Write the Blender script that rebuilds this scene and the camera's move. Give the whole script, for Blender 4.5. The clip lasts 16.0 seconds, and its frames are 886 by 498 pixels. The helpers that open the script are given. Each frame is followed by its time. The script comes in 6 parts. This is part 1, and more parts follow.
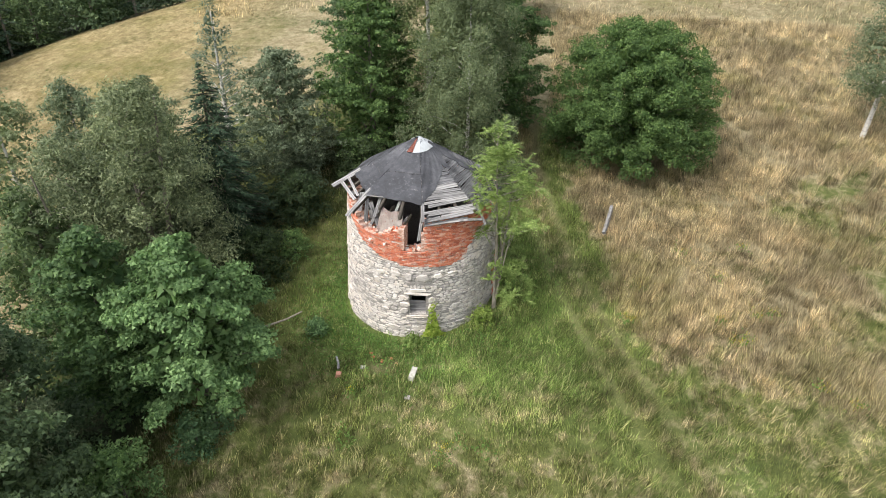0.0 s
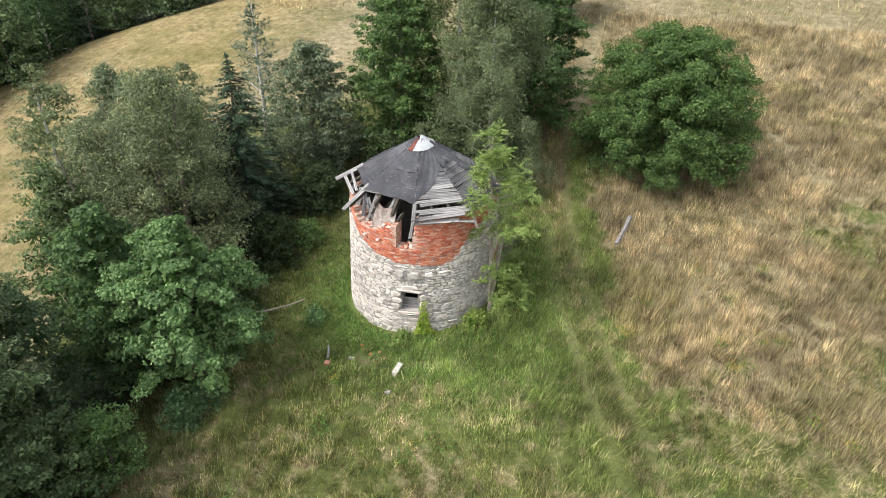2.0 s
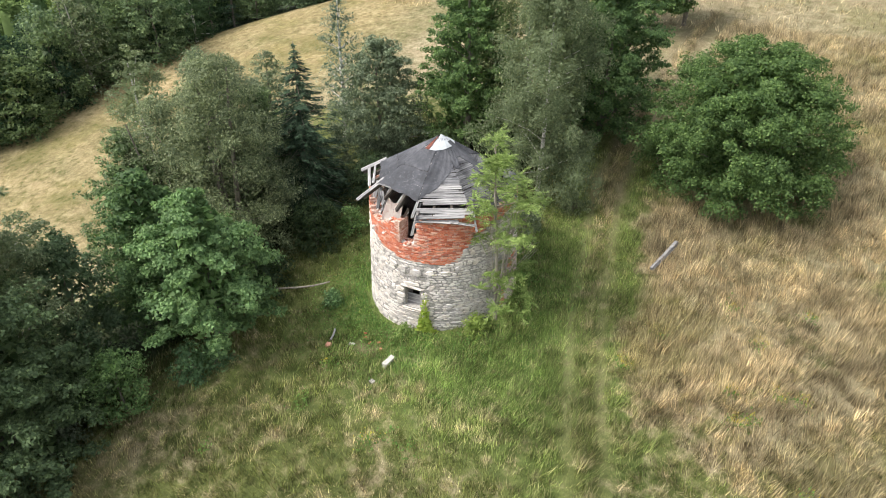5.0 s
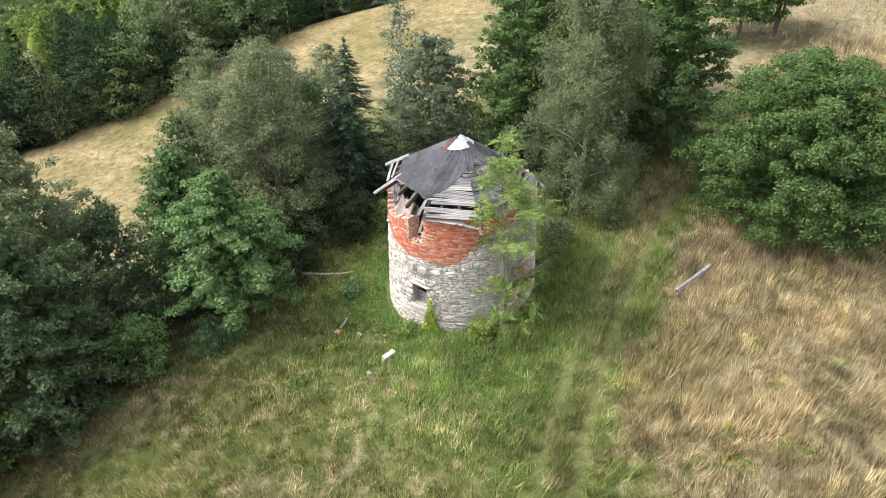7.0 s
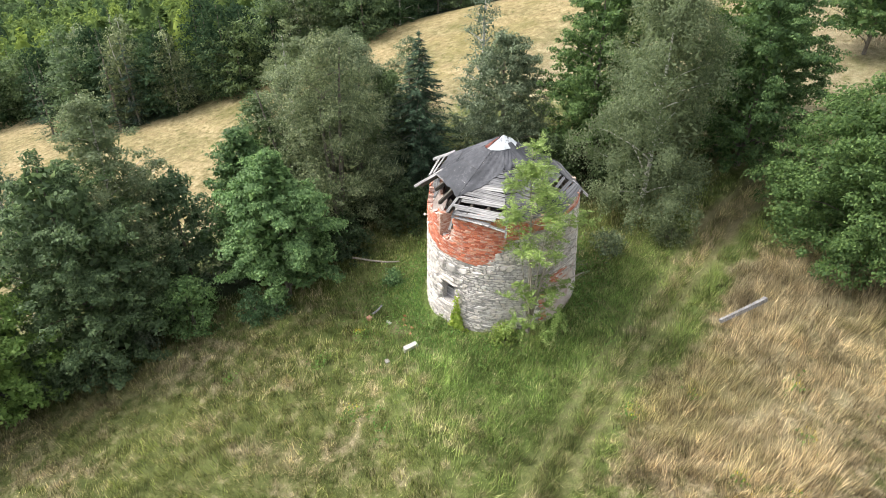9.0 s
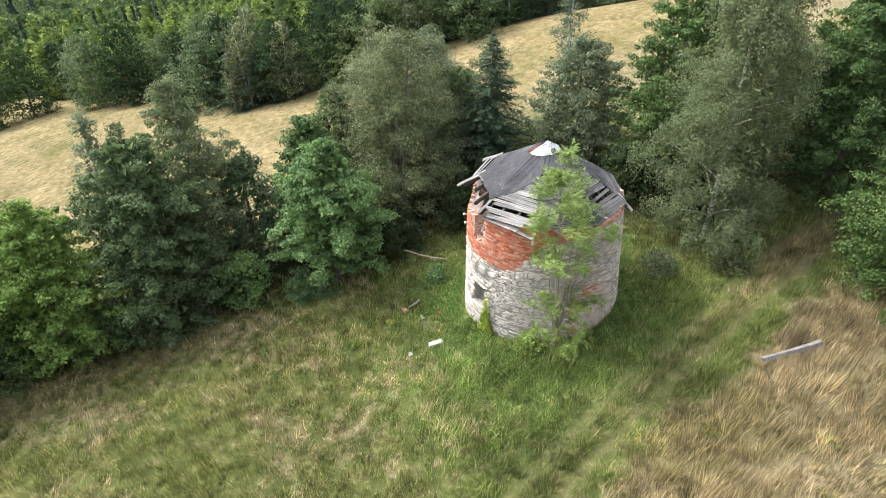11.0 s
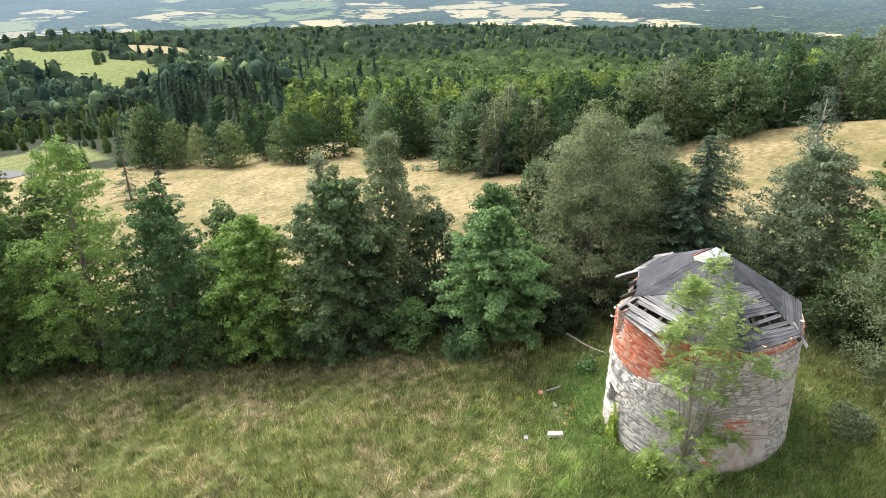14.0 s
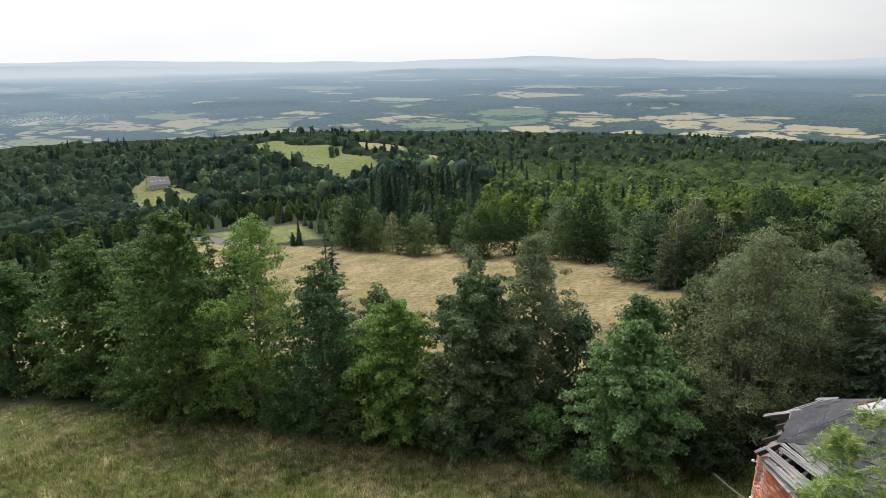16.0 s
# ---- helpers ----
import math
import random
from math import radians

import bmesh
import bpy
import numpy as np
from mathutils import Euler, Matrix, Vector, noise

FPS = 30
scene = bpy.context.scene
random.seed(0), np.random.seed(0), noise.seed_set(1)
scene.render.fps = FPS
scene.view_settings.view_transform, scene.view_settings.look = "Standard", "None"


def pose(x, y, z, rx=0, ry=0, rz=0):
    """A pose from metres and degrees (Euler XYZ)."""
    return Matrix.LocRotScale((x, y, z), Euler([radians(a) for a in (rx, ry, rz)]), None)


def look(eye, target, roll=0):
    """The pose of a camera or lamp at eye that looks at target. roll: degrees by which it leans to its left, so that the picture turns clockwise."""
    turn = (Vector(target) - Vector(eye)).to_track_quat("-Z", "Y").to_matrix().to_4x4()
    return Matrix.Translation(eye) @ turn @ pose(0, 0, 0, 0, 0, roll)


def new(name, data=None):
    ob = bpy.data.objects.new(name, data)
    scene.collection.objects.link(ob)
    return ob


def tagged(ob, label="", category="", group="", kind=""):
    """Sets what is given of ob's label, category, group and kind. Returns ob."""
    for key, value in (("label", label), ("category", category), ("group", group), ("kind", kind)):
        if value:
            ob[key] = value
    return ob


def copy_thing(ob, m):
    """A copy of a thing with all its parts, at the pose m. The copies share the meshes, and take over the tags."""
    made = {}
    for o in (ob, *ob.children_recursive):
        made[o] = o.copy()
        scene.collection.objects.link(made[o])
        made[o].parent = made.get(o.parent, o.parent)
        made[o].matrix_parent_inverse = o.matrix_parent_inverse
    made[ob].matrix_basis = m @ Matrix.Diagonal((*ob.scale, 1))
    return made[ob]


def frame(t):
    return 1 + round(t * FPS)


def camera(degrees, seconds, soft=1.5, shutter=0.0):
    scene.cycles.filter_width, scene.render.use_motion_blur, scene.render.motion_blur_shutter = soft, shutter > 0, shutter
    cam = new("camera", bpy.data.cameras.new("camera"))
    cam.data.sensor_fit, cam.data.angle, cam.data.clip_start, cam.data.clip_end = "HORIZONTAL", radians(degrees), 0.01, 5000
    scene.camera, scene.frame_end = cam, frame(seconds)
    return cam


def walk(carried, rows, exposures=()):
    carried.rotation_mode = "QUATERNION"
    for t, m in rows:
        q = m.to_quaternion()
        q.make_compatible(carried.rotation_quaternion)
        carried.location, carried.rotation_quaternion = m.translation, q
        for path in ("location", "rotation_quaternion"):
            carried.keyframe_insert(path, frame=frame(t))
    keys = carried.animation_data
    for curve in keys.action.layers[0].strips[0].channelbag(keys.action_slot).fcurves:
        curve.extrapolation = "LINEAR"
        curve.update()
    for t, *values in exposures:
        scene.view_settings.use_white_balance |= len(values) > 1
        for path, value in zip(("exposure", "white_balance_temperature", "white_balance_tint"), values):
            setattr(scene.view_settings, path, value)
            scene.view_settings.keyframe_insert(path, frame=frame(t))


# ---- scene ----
cam = camera(69.8, 16.0, soft=0.65)
PATH = [
    (0, (3.674, -24.640, 17.133), (2.733, -16.086, 12.040), 2.01),
    (0.5, (4.364, -24.525, 17.241), (3.190, -16.022, 12.111), 2.14),
    (1, (5.146, -24.384, 17.329), (3.699, -15.941, 12.170), 2.21),
    (1.5, (5.989, -24.208, 17.400), (4.241, -15.837, 12.217), 2.20),
    (2, (6.868, -23.995, 17.455), (4.804, -15.705, 12.257), 2.15),
    (2.5, (7.764, -23.740, 17.498), (5.373, -15.546, 12.288), 2.05),
    (3, (8.663, -23.442, 17.531), (5.935, -15.360, 12.313), 1.98),
    (3.5, (9.552, -23.102, 17.557), (6.481, -15.150, 12.328), 1.88),
    (4, (10.424, -22.718, 17.577), (6.998, -14.919, 12.339), 1.74),
    (6.5, (14.364, -20.229, 17.660), (9.258, -13.444, 12.379), 1.19),
    (7, (15.055, -19.634, 17.679), (9.658, -13.091, 12.381), 1.20),
    (7.5, (15.713, -19.012, 17.698), (9.998, -12.763, 12.380), 1.15),
    (8, (16.336, -18.367, 17.719), (10.288, -12.459, 12.378), 1.09),
    (8.5, (16.923, -17.701, 17.738), (10.560, -12.151, 12.379), 1.00),
    (9, (17.473, -17.016, 17.756), (10.829, -11.821, 12.383), 0.89),
    (11.5, (19.595, -13.402, 17.776), (11.772, -10.240, 12.408), 0.20),
    (12, (19.872, -12.660, 17.759), (11.811, -10.063, 12.442), 0.18),
    (12.5, (20.094, -11.921, 17.735), (11.776, -9.941, 12.549), 0.13),
    (13, (20.257, -11.188, 17.705), (11.682, -9.871, 12.733), 0.06),
    (13.5, (20.360, -10.467, 17.672), (11.542, -9.850, 12.996), 0.03),
    (14, (20.403, -9.766, 17.638), (11.395, -9.858, 13.295), 0.01),
    (14.5, (20.387, -9.093, 17.609), (11.253, -9.906, 13.619), 0.02),
    (15, (20.316, -8.459, 17.591), (11.127, -10.005, 13.962), -0.01),
    (15.5, (20.196, -7.876, 17.593), (11.028, -10.178, 14.332), -0.06),
    (16, (20.039, -7.358, 17.626), (10.973, -10.433, 14.737), -0.17),
]
EXPOSURES = [(0, 0.72), (4, 0.86), (8.5, 1.09), (12.5, 1.13), (14, 1.18), (14.5, 1.14), (15.2, 0.88), (16, 0.28)]
walk(cam, [(t, look(eye, target, roll)) for t, eye, target, roll in PATH], EXPOSURES)

# ---- world and light ----
SUN_DIR = Vector((-0.62, -0.52, 0.95)).normalized()
world = bpy.data.worlds.new("sky")
scene.world = world
world.use_nodes = True
wn, wl = world.node_tree.nodes, world.node_tree.links
wn.clear()
w_sky = wn.new("ShaderNodeTexSky")
w_sky.sky_type, w_sky.sun_disc = "NISHITA", False
w_sky.sun_elevation = math.asin(SUN_DIR.z)
w_sky.sun_rotation = math.atan2(SUN_DIR.x, SUN_DIR.y)
w_sky.dust_density, w_sky.air_density = 3.0, 1.0
w_bg = wn.new("ShaderNodeBackground")
w_bg.inputs[1].default_value = 0.012
w_cloud = wn.new("ShaderNodeBackground")
w_noise = wn.new("ShaderNodeTexNoise")
w_map = wn.new("ShaderNodeMapping")
w_map.inputs["Scale"].default_value = (1.6, 1.6, 7.0)
w_co = wn.new("ShaderNodeTexCoord")
w_ramp = wn.new("ShaderNodeValToRGB")
w_ramp.color_ramp.elements[0].position, w_ramp.color_ramp.elements[0].color = 0.34, (0.80, 0.83, 0.87, 1)
w_ramp.color_ramp.elements[1].position, w_ramp.color_ramp.elements[1].color = 0.64, (0.91, 0.92, 0.93, 1)
w_noise.inputs["Scale"].default_value, w_noise.inputs["Detail"].default_value = 1.5, 5
w_cloud.inputs[1].default_value = 0.88
w_add = wn.new("ShaderNodeAddShader")
w_out = wn.new("ShaderNodeOutputWorld")
wl.new(w_co.outputs["Generated"], w_map.inputs["Vector"])
wl.new(w_map.outputs[0], w_noise.inputs["Vector"])
wl.new(w_noise.outputs[0], w_ramp.inputs[0])
w_dot = wn.new("ShaderNodeVectorMath")
w_dot.operation = "DOT_PRODUCT"
w_dot.inputs[1].default_value = SUN_DIR
w_side = wn.new("ShaderNodeMapRange")
w_side.inputs[1].default_value, w_side.inputs[2].default_value = 0.0, 0.64
w_side.inputs[3].default_value, w_side.inputs[4].default_value = 0.44, 1.0
w_mul = wn.new("ShaderNodeVectorMath")
w_mul.operation = "SCALE"
wl.new(w_co.outputs["Generated"], w_dot.inputs[0])
wl.new(w_dot.outputs["Value"], w_side.inputs[0])
wl.new(w_ramp.outputs[0], w_mul.inputs[0])
wl.new(w_side.outputs[0], w_mul.inputs["Scale"])
wl.new(w_mul.outputs[0], w_cloud.inputs[0])
wl.new(w_sky.outputs[0], w_bg.inputs[0])
wl.new(w_bg.outputs[0], w_add.inputs[0])
wl.new(w_cloud.outputs[0], w_add.inputs[1])
wl.new(w_add.outputs[0], w_out.inputs[0])

sun_data = bpy.data.lights.new("sun", "SUN")
sun_data.energy, sun_data.angle, sun_data.color = 2.8, radians(26), (1.0, 0.95, 0.86)
sun = new("sun", sun_data)
sun.matrix_world = look(SUN_DIR * 100, (0, 0, 0))


# ---- helpers for nodes and meshes ----
rng = np.random.default_rng(7)


class Nodes:
    """A small wrapper to write a material's nodes in few lines."""

    def __init__(self, name, rough=0.8):
        self.mat = bpy.data.materials.new(name)
        self.mat.use_nodes = True
        self.tree = self.mat.node_tree
        self.bsdf = self.tree.nodes["Principled BSDF"]
        self.bsdf.inputs["Roughness"].default_value = rough
        self.bsdf.inputs["Specular IOR Level"].default_value = 0.25

    def put(self, socket, value):
        if isinstance(value, bpy.types.NodeSocket):
            self.tree.links.new(value, socket)
        elif isinstance(value, tuple) and len(value) == 3 and socket.type == "RGBA":
            socket.default_value = (*value, 1)
        else:
            socket.default_value = value

    def place(self, scale=(1, 1, 1)):
        geo = self.tree.nodes.new("ShaderNodeNewGeometry")
        m = self.tree.nodes.new("ShaderNodeMapping")
        m.inputs["Scale"].default_value = scale
        self.tree.links.new(geo.outputs["Position"], m.inputs["Vector"])
        return m.outputs[0]

    def local(self, scale=(1, 1, 1)):
        co = self.tree.nodes.new("ShaderNodeTexCoord")
        m = self.tree.nodes.new("ShaderNodeMapping")
        m.inputs["Scale"].default_value = scale
        self.tree.links.new(co.outputs["Object"], m.inputs["Vector"])
        return m.outputs[0]

    def noise(self, scale, vector=None, detail=4.0, rough=0.6):
        n = self.tree.nodes.new("ShaderNodeTexNoise")
        n.inputs["Scale"].default_value, n.inputs["Detail"].default_value, n.inputs["Roughness"].default_value = scale, detail, rough
        self.put(n.inputs["Vector"], vector or self.place())
        return n.outputs[0]

    def ramp(self, fac, *stops):
        n = self.tree.nodes.new("ShaderNodeValToRGB")
        e = n.color_ramp.elements
        while len(e) < len(stops):
            e.new(0.5)
        for el, (p, c) in zip(e, stops):
            el.position, el.color = p, (*c, 1) if isinstance(c, tuple) else (c, c, c, 1)
        self.put(n.inputs[0], fac)
        return n.outputs[0]

    def mix(self, fac, a, b, blend="MIX"):
        n = self.tree.nodes.new("ShaderNodeMix")
        n.data_type, n.blend_type = "RGBA", blend
        self.put(n.inputs[0], fac)
        self.put(n.inputs[6], a)
        self.put(n.inputs[7], b)
        return n.outputs[2]

    def math(self, op, a, b=0.0):
        n = self.tree.nodes.new("ShaderNodeMath")
        n.operation = op
        self.put(n.inputs[0], a)
        self.put(n.inputs[1], b)
        return n.outputs[0]

    def random(self):
        """A random number for each object and each loose piece of a mesh."""
        o = self.tree.nodes.new("ShaderNodeObjectInfo")
        g = self.tree.nodes.new("ShaderNodeNewGeometry")
        return self.math("FRACT", self.math("ADD", o.outputs["Random"], g.outputs["Random Per Island"]))

    def attr(self, name):
        n = self.tree.nodes.new("ShaderNodeAttribute")
        n.attribute_name = name
        s = self.tree.nodes.new("ShaderNodeSeparateColor")
        self.tree.links.new(n.outputs["Color"], s.inputs[0])
        self.alpha = n.outputs["Alpha"]
        return s.outputs[0], s.outputs[1], s.outputs[2], n.outputs["Vector"]

    def bump(self, height, strength=0.4, distance=0.02):
        n = self.tree.nodes.new("ShaderNodeBump")
        n.inputs["Strength"].default_value, n.inputs["Distance"].default_value = strength, distance
        self.put(n.inputs["Height"], height)
        self.tree.links.new(n.outputs[0], self.bsdf.inputs["Normal"])

    def color(self, value):
        self.put(self.bsdf.inputs["Base Color"], value)
        return self

    def glow_through(self, value, share):
        """Light that passes through a thin leaf."""
        t = self.tree.nodes.new("ShaderNodeBsdfTranslucent")
        self.put(t.inputs[0], value)
        m = self.tree.nodes.new("ShaderNodeMixShader")
        m.inputs[0].default_value = share
        self.tree.links.new(self.bsdf.outputs[0], m.inputs[1])
        self.tree.links.new(t.outputs[0], m.inputs[2])
        self.tree.links.new(m.outputs[0], self.tree.nodes["Material Output"].inputs[0])


def raw_mesh(name, verts, faces, mat, smooth=False):
    """A mesh from numpy arrays; every face has the same number of corners."""
    me = bpy.data.meshes.new(name)
    verts, faces = np.asarray(verts, np.float32), np.asarray(faces, np.int32)
    me.vertices.add(len(verts))
    me.vertices.foreach_set("co", verts.ravel())
    k = faces.shape[1]
    me.loops.add(faces.size)
    me.loops.foreach_set("vertex_index", faces.ravel())
    me.polygons.add(len(faces))
    me.polygons.foreach_set("loop_start", np.arange(len(faces), dtype=np.int32) * k)
    me.polygons.foreach_set("use_smooth", np.full(len(faces), smooth, bool))
    for m in mat if isinstance(mat, (list, tuple)) else [mat]:
        me.materials.append(m)
    me.update(calc_edges=True)
    return me


def child(name, me, parent, label=""):
    ob = new(name, me)
    ob.parent = parent
    return tagged(ob, label=label)


def part(name, bm, material, parent, label=""):
    me = bpy.data.meshes.new(name)
    bm.to_mesh(me)
    bm.free()
    me.materials.append(material)
    return child(name, me, parent, label)


def unit(v):
    return v / np.maximum(np.linalg.norm(v, axis=-1, keepdims=True), 1e-9)


def tube(points, radii, sides=6):
    """A tapered round stem along points: vertices and quads."""
    points, radii = np.asarray(points, float), np.asarray(radii, float)
    ahead = unit(np.gradient(points, axis=0))
    side = unit(np.cross(ahead, (0.31, 0.87, 0.38)))
    up = np.cross(side, ahead)
    a = np.arange(sides) * 2 * np.pi / sides
    ring = np.cos(a)[None, :, None] * side[:, None] + np.sin(a)[None, :, None] * up[:, None]
    v = (points[:, None] + ring * radii[:, None, None]).reshape(-1, 3)
    i, j = np.meshgrid(np.arange(len(points) - 1), np.arange(sides), indexing="ij")
    n = (j + 1) % sides
    f = np.stack([i * sides + j, i * sides + n, (i + 1) * sides + n, (i + 1) * sides + j], -1).reshape(-1, 4)
    return v, f


def join(pieces):
    verts, faces, base = [], [], 0
    for v, f in pieces:
        verts.append(v)
        faces.append(f + base)
        base += len(v)
    return np.concatenate(verts), np.concatenate(faces)


def wavy(x, y, scale, seed=0.0):
    """A smooth cheap noise, about -1 to 1, over arrays."""
    x, y = np.asarray(x) * scale + seed * 1.7, np.asarray(y) * scale - seed * 2.3
    return (np.sin(x + 1.3 * np.sin(0.7 * y + seed)) + np.sin(1.9 * y + 1.1 * np.sin(1.3 * x + 2 * seed)) + 0.6 * np.sin(2.7 * x - 2.1 * y + seed) + 0.4 * np.sin(5.1 * y + 4.3 * x)) / 3.0


# ---- the lie of the land ----
def slope(x, y):
    q = x * y / (1 + np.hypot(x, y) / 10) / 10
    return 0.377 + 0.0773 * x + 0.1519 * y - 0.0359 * (np.sqrt(x * x + 100) - 10) + 0.0576 * (np.sqrt(y * y + 100) - 10) - 0.0816 * q


FALL_R = [0, 45, 140, 300, 520, 700, 900, 1100, 1300, 1600, 2000, 2600, 3400, 4200, 4900]
FALL_Z = [0, 0, -16.5, -44, -84, -106, -115, -119, -131, -158, -168, -162, -122, -58, 6]


def height(x, y):
    x, y = np.asarray(x, float), np.asarray(y, float)
    r = np.maximum(np.hypot(x, y), 1e-6)
    west = np.clip((-(x * 0.93 + y * 0.37) / r + 0.35) / 0.5, 0, 1)
    west = west * west * (3 - 2 * west)
    k = np.minimum(1, 70 / r)
    near = slope(x * k, y * k)
    k2 = np.minimum(1, 45 / r)
    base = slope(x * k2, y * k2)
    far_mix = np.clip((r - 400) / 1000, 0, 1)
    base = base * (1 - far_mix) - 6 * far_mix
    hills = 15 * wavy(x, y, 0.0062, 1.0) * np.clip((r - 170) / 250, 0, 1) * np.clip((1500 - r) / 400, 0, 1)
    hills = hills + 5 * wavy(x, y, 0.0031, 4.0) * np.clip((r - 1700) / 900, 0, 1) + 26 * wavy(np.arctan2(y, x), r * 0, 9.0, 2.0) * np.clip((r - 4000) / 800, 0, 1)
    z = near * (1 - west) + (base + np.interp(r, FALL_R, FALL_Z) + hills) * west
    return z + 0.05 * wavy(x, y, 1.1, 2.0) * np.clip(1 - r / 120, 0, 1)


def ground_z(x, y):
    return float(height(x, y))


TRACK = np.array([(13, -14), (9.9, -8), (8.5, -4.5), (7.8, -2.4), (6.85, 0.4), (5.95, 4.2), (5.2, 7.5), (4.4, 11), (4.2, 17), (4.0, 24), (4.3, 31), (5.2, 37), (9, 60)])


def to_track(x, y):
    """The distance from the field track, for arrays."""
    best = np.full(np.shape(x), 1e9)
    for a, b in zip(TRACK[:-1], TRACK[1:]):
        d = b - a
        s = np.clip(((x - a[0]) * d[0] + (y - a[1]) * d[1]) / (d @ d), 0, 1)
        best = np.minimum(best, np.hypot(x - a[0] - s * d[0], y - a[1] - s * d[1]))
    return best


EDGE = np.array([(-33, 38), (-38, 32), (-43, 26), (-45, 20), (-45, 14), (-44, 8), (-45, 0), (-47, -5), (-52, -4), (-58, -6), (-66, -10), (-75, -14), (-84, -22), (-92, -28)])


def pale_field(x, y):
    """False in the pale meadow behind the hedge and round the tower, True beyond it."""
    line = np.interp(x, EDGE[::-1, 0], EDGE[::-1, 1])
    inside = (x > np.interp(y, [-112, -92, -66, -20], [-112, -98, -93, -97])) & (y < line - 1) & (y > 1.03 * x - 15) | (x > -36)
    return ~inside


# Clearings of the lower slopes, in plan.
GREEN_HILL = ((-938, -684), (-844, -470), (-729, -339), (-660, -310), (-620, -345), (-690, -440), (-790, -560))
TAN_HILL = ((-950, -490), (-955, -420), (-805, -265), (-690, -195), (-700, -240), (-760, -313), (-860, -460))
HOUSE_GLADE = ((-660, -690), (-545, -560), (-470, -505), (-365, -390), (-290, -285), (-380, -310), (-470, -420), (-520, -480), (-610, -610))
LOW_GLADE = ((-490, -395), (-500, -325), (-380, -250), (-265, -195), (-275, -240))
HIGH_GLADE = ((-790, -720), (-720, -600), (-690, -600), (-740, -715))


def within(x, y, corners):
    """True inside a polygon of the plan."""
    inside = np.zeros(np.shape(x), bool)
    for (ax, ay), (bx, by) in zip(corners, corners[1:] + corners[:1]):
        crosses = (ay > y) != (by > y)
        inside ^= crosses & (x < ax + (bx - ax) * (y - ay) / ((by - ay) or 1e-9))
    return inside


def zones(x, y):
    """Shares of dry straw, lush green, bare earth and darkened wooded ground at places of the land."""
    r = np.hypot(x, y)
    n = wavy(x, y, 0.45, 3.0)
    n2 = wavy(x, y, 0.16, 5.0)
    edge = np.interp(y, [-30, -14, -6, 2, 8, 14], [13, 12, 9.8, 7.9, 7.0, 6.0]) + 0.8 * n + 0.5 * wavy(x, y, 1.3, 6.0)
    east = np.clip((x - edge + 0.6) / 1.7, 0, 1) * np.clip((y + 6.6 + 2.2 * n + 0.25 * (x - 14)) / 3.0, 0.30, 1)
    west_edge = -15.5 + 1.2 * n
    westf = np.clip((west_edge - x) / 3, 0, 1)
    north = np.clip((y - 14 - 1.5 * n) / 5, 0, 1)
    patch = np.clip(1.02 + 0.55 * wavy(x, y, 0.33, 9.0) + 0.55 * wavy(x, y, 0.8, 4.0) - 0.02 * np.clip(-y, 0, 20) * (x > 5) - 0.028 * np.clip(x - 12, 0, 12) * (y < 10), 0.15, 1)
    straw = np.maximum.reduce([east * patch, westf * (0.60 + 0.24 * patch), north * (0.65 + 0.35 * patch)]) * (0.9 + 0.1 * n2)
    south = np.clip((-y - 4) / 5, 0, 1) * (0.14 + 0.28 * n + 0.20 * n2 + 0.25 * wavy(x, y, 1.05, 11.0))
    south = np.maximum(south, 0.55 * np.exp(-((x + 6.0 - 0.12 * (y + 12)) / 1.5) ** 2) * np.clip((-y - 8) / 3, 0, 1) * (0.8 + 0.5 * n))
    straw = np.maximum(straw, south)
    lush = np.exp(-((np.maximum(np.hypot(x - 1.0, y + 1.3) - 3.4, 0)) / 2.8) ** 2) * (0.85 + 0.3 * n)
    lush = np.maximum(lush, 0.5 * np.exp(-((to_track(x, y) - 1.5) / 0.8) ** 2) * (y < 14))
    strip = np.clip((edge - 0.6 - x) / 2.6, 0, 1) * np.clip((x - 1.5) / 2, 0, 1) * np.clip((y + 9) / 3, 0, 1) * np.clip((9 - y) / 3, 0, 1)
    lush = np.maximum(lush, strip * (0.85 + 0.3 * n))
    lush = np.maximum(lush, 0.55 * np.clip(n2 - 0.25, 0, 1) * (r < 60))
    d = to_track(x, y)
    earth = np.exp(-((d - 0.62) / np.where(y > 9, 0.38, 0.20)) ** 2) * np.clip((y - 2) / 8, 0.6 * np.clip((y + 9) / 4, 0, 1), 1.0) * (0.75 + 0.4 * n)
    earth = np.maximum(earth, 1.0 * np.exp(-((x + 0.95) ** 2 / 0.55 + (y + 5.12) ** 2 / 0.12)))
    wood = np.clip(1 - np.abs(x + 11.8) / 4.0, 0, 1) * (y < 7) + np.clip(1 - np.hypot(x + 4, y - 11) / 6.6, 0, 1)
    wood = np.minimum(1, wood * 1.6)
    yaw = np.degrees(np.arctan2(-x, y))
    wobble = 3.0 * wavy(x, y, 0.02, 6.0)
    afar = np.clip((np.where(pale_field(x, y), 1, 0) * (r - 36)) / 6, 0, 1)
    wx, wy = x + 14 * wavy(x, y, 0.03, 6.0), y + 14 * wavy(x, y, 0.03, 2.0)
    green_hill = within(wx, wy, GREEN_HILL)
    tan_hill = within(wx, wy, TAN_HILL)
    glade = within(wx, wy, HOUSE_GLADE) | within(wx, wy, LOW_GLADE) | within(wx, wy, HIGH_GLADE) | (np.abs(yaw - 131) < 4) & (np.abs(r - 160) < 24)
    open_far = green_hill | tan_hill | glade
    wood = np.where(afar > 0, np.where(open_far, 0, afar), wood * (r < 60))
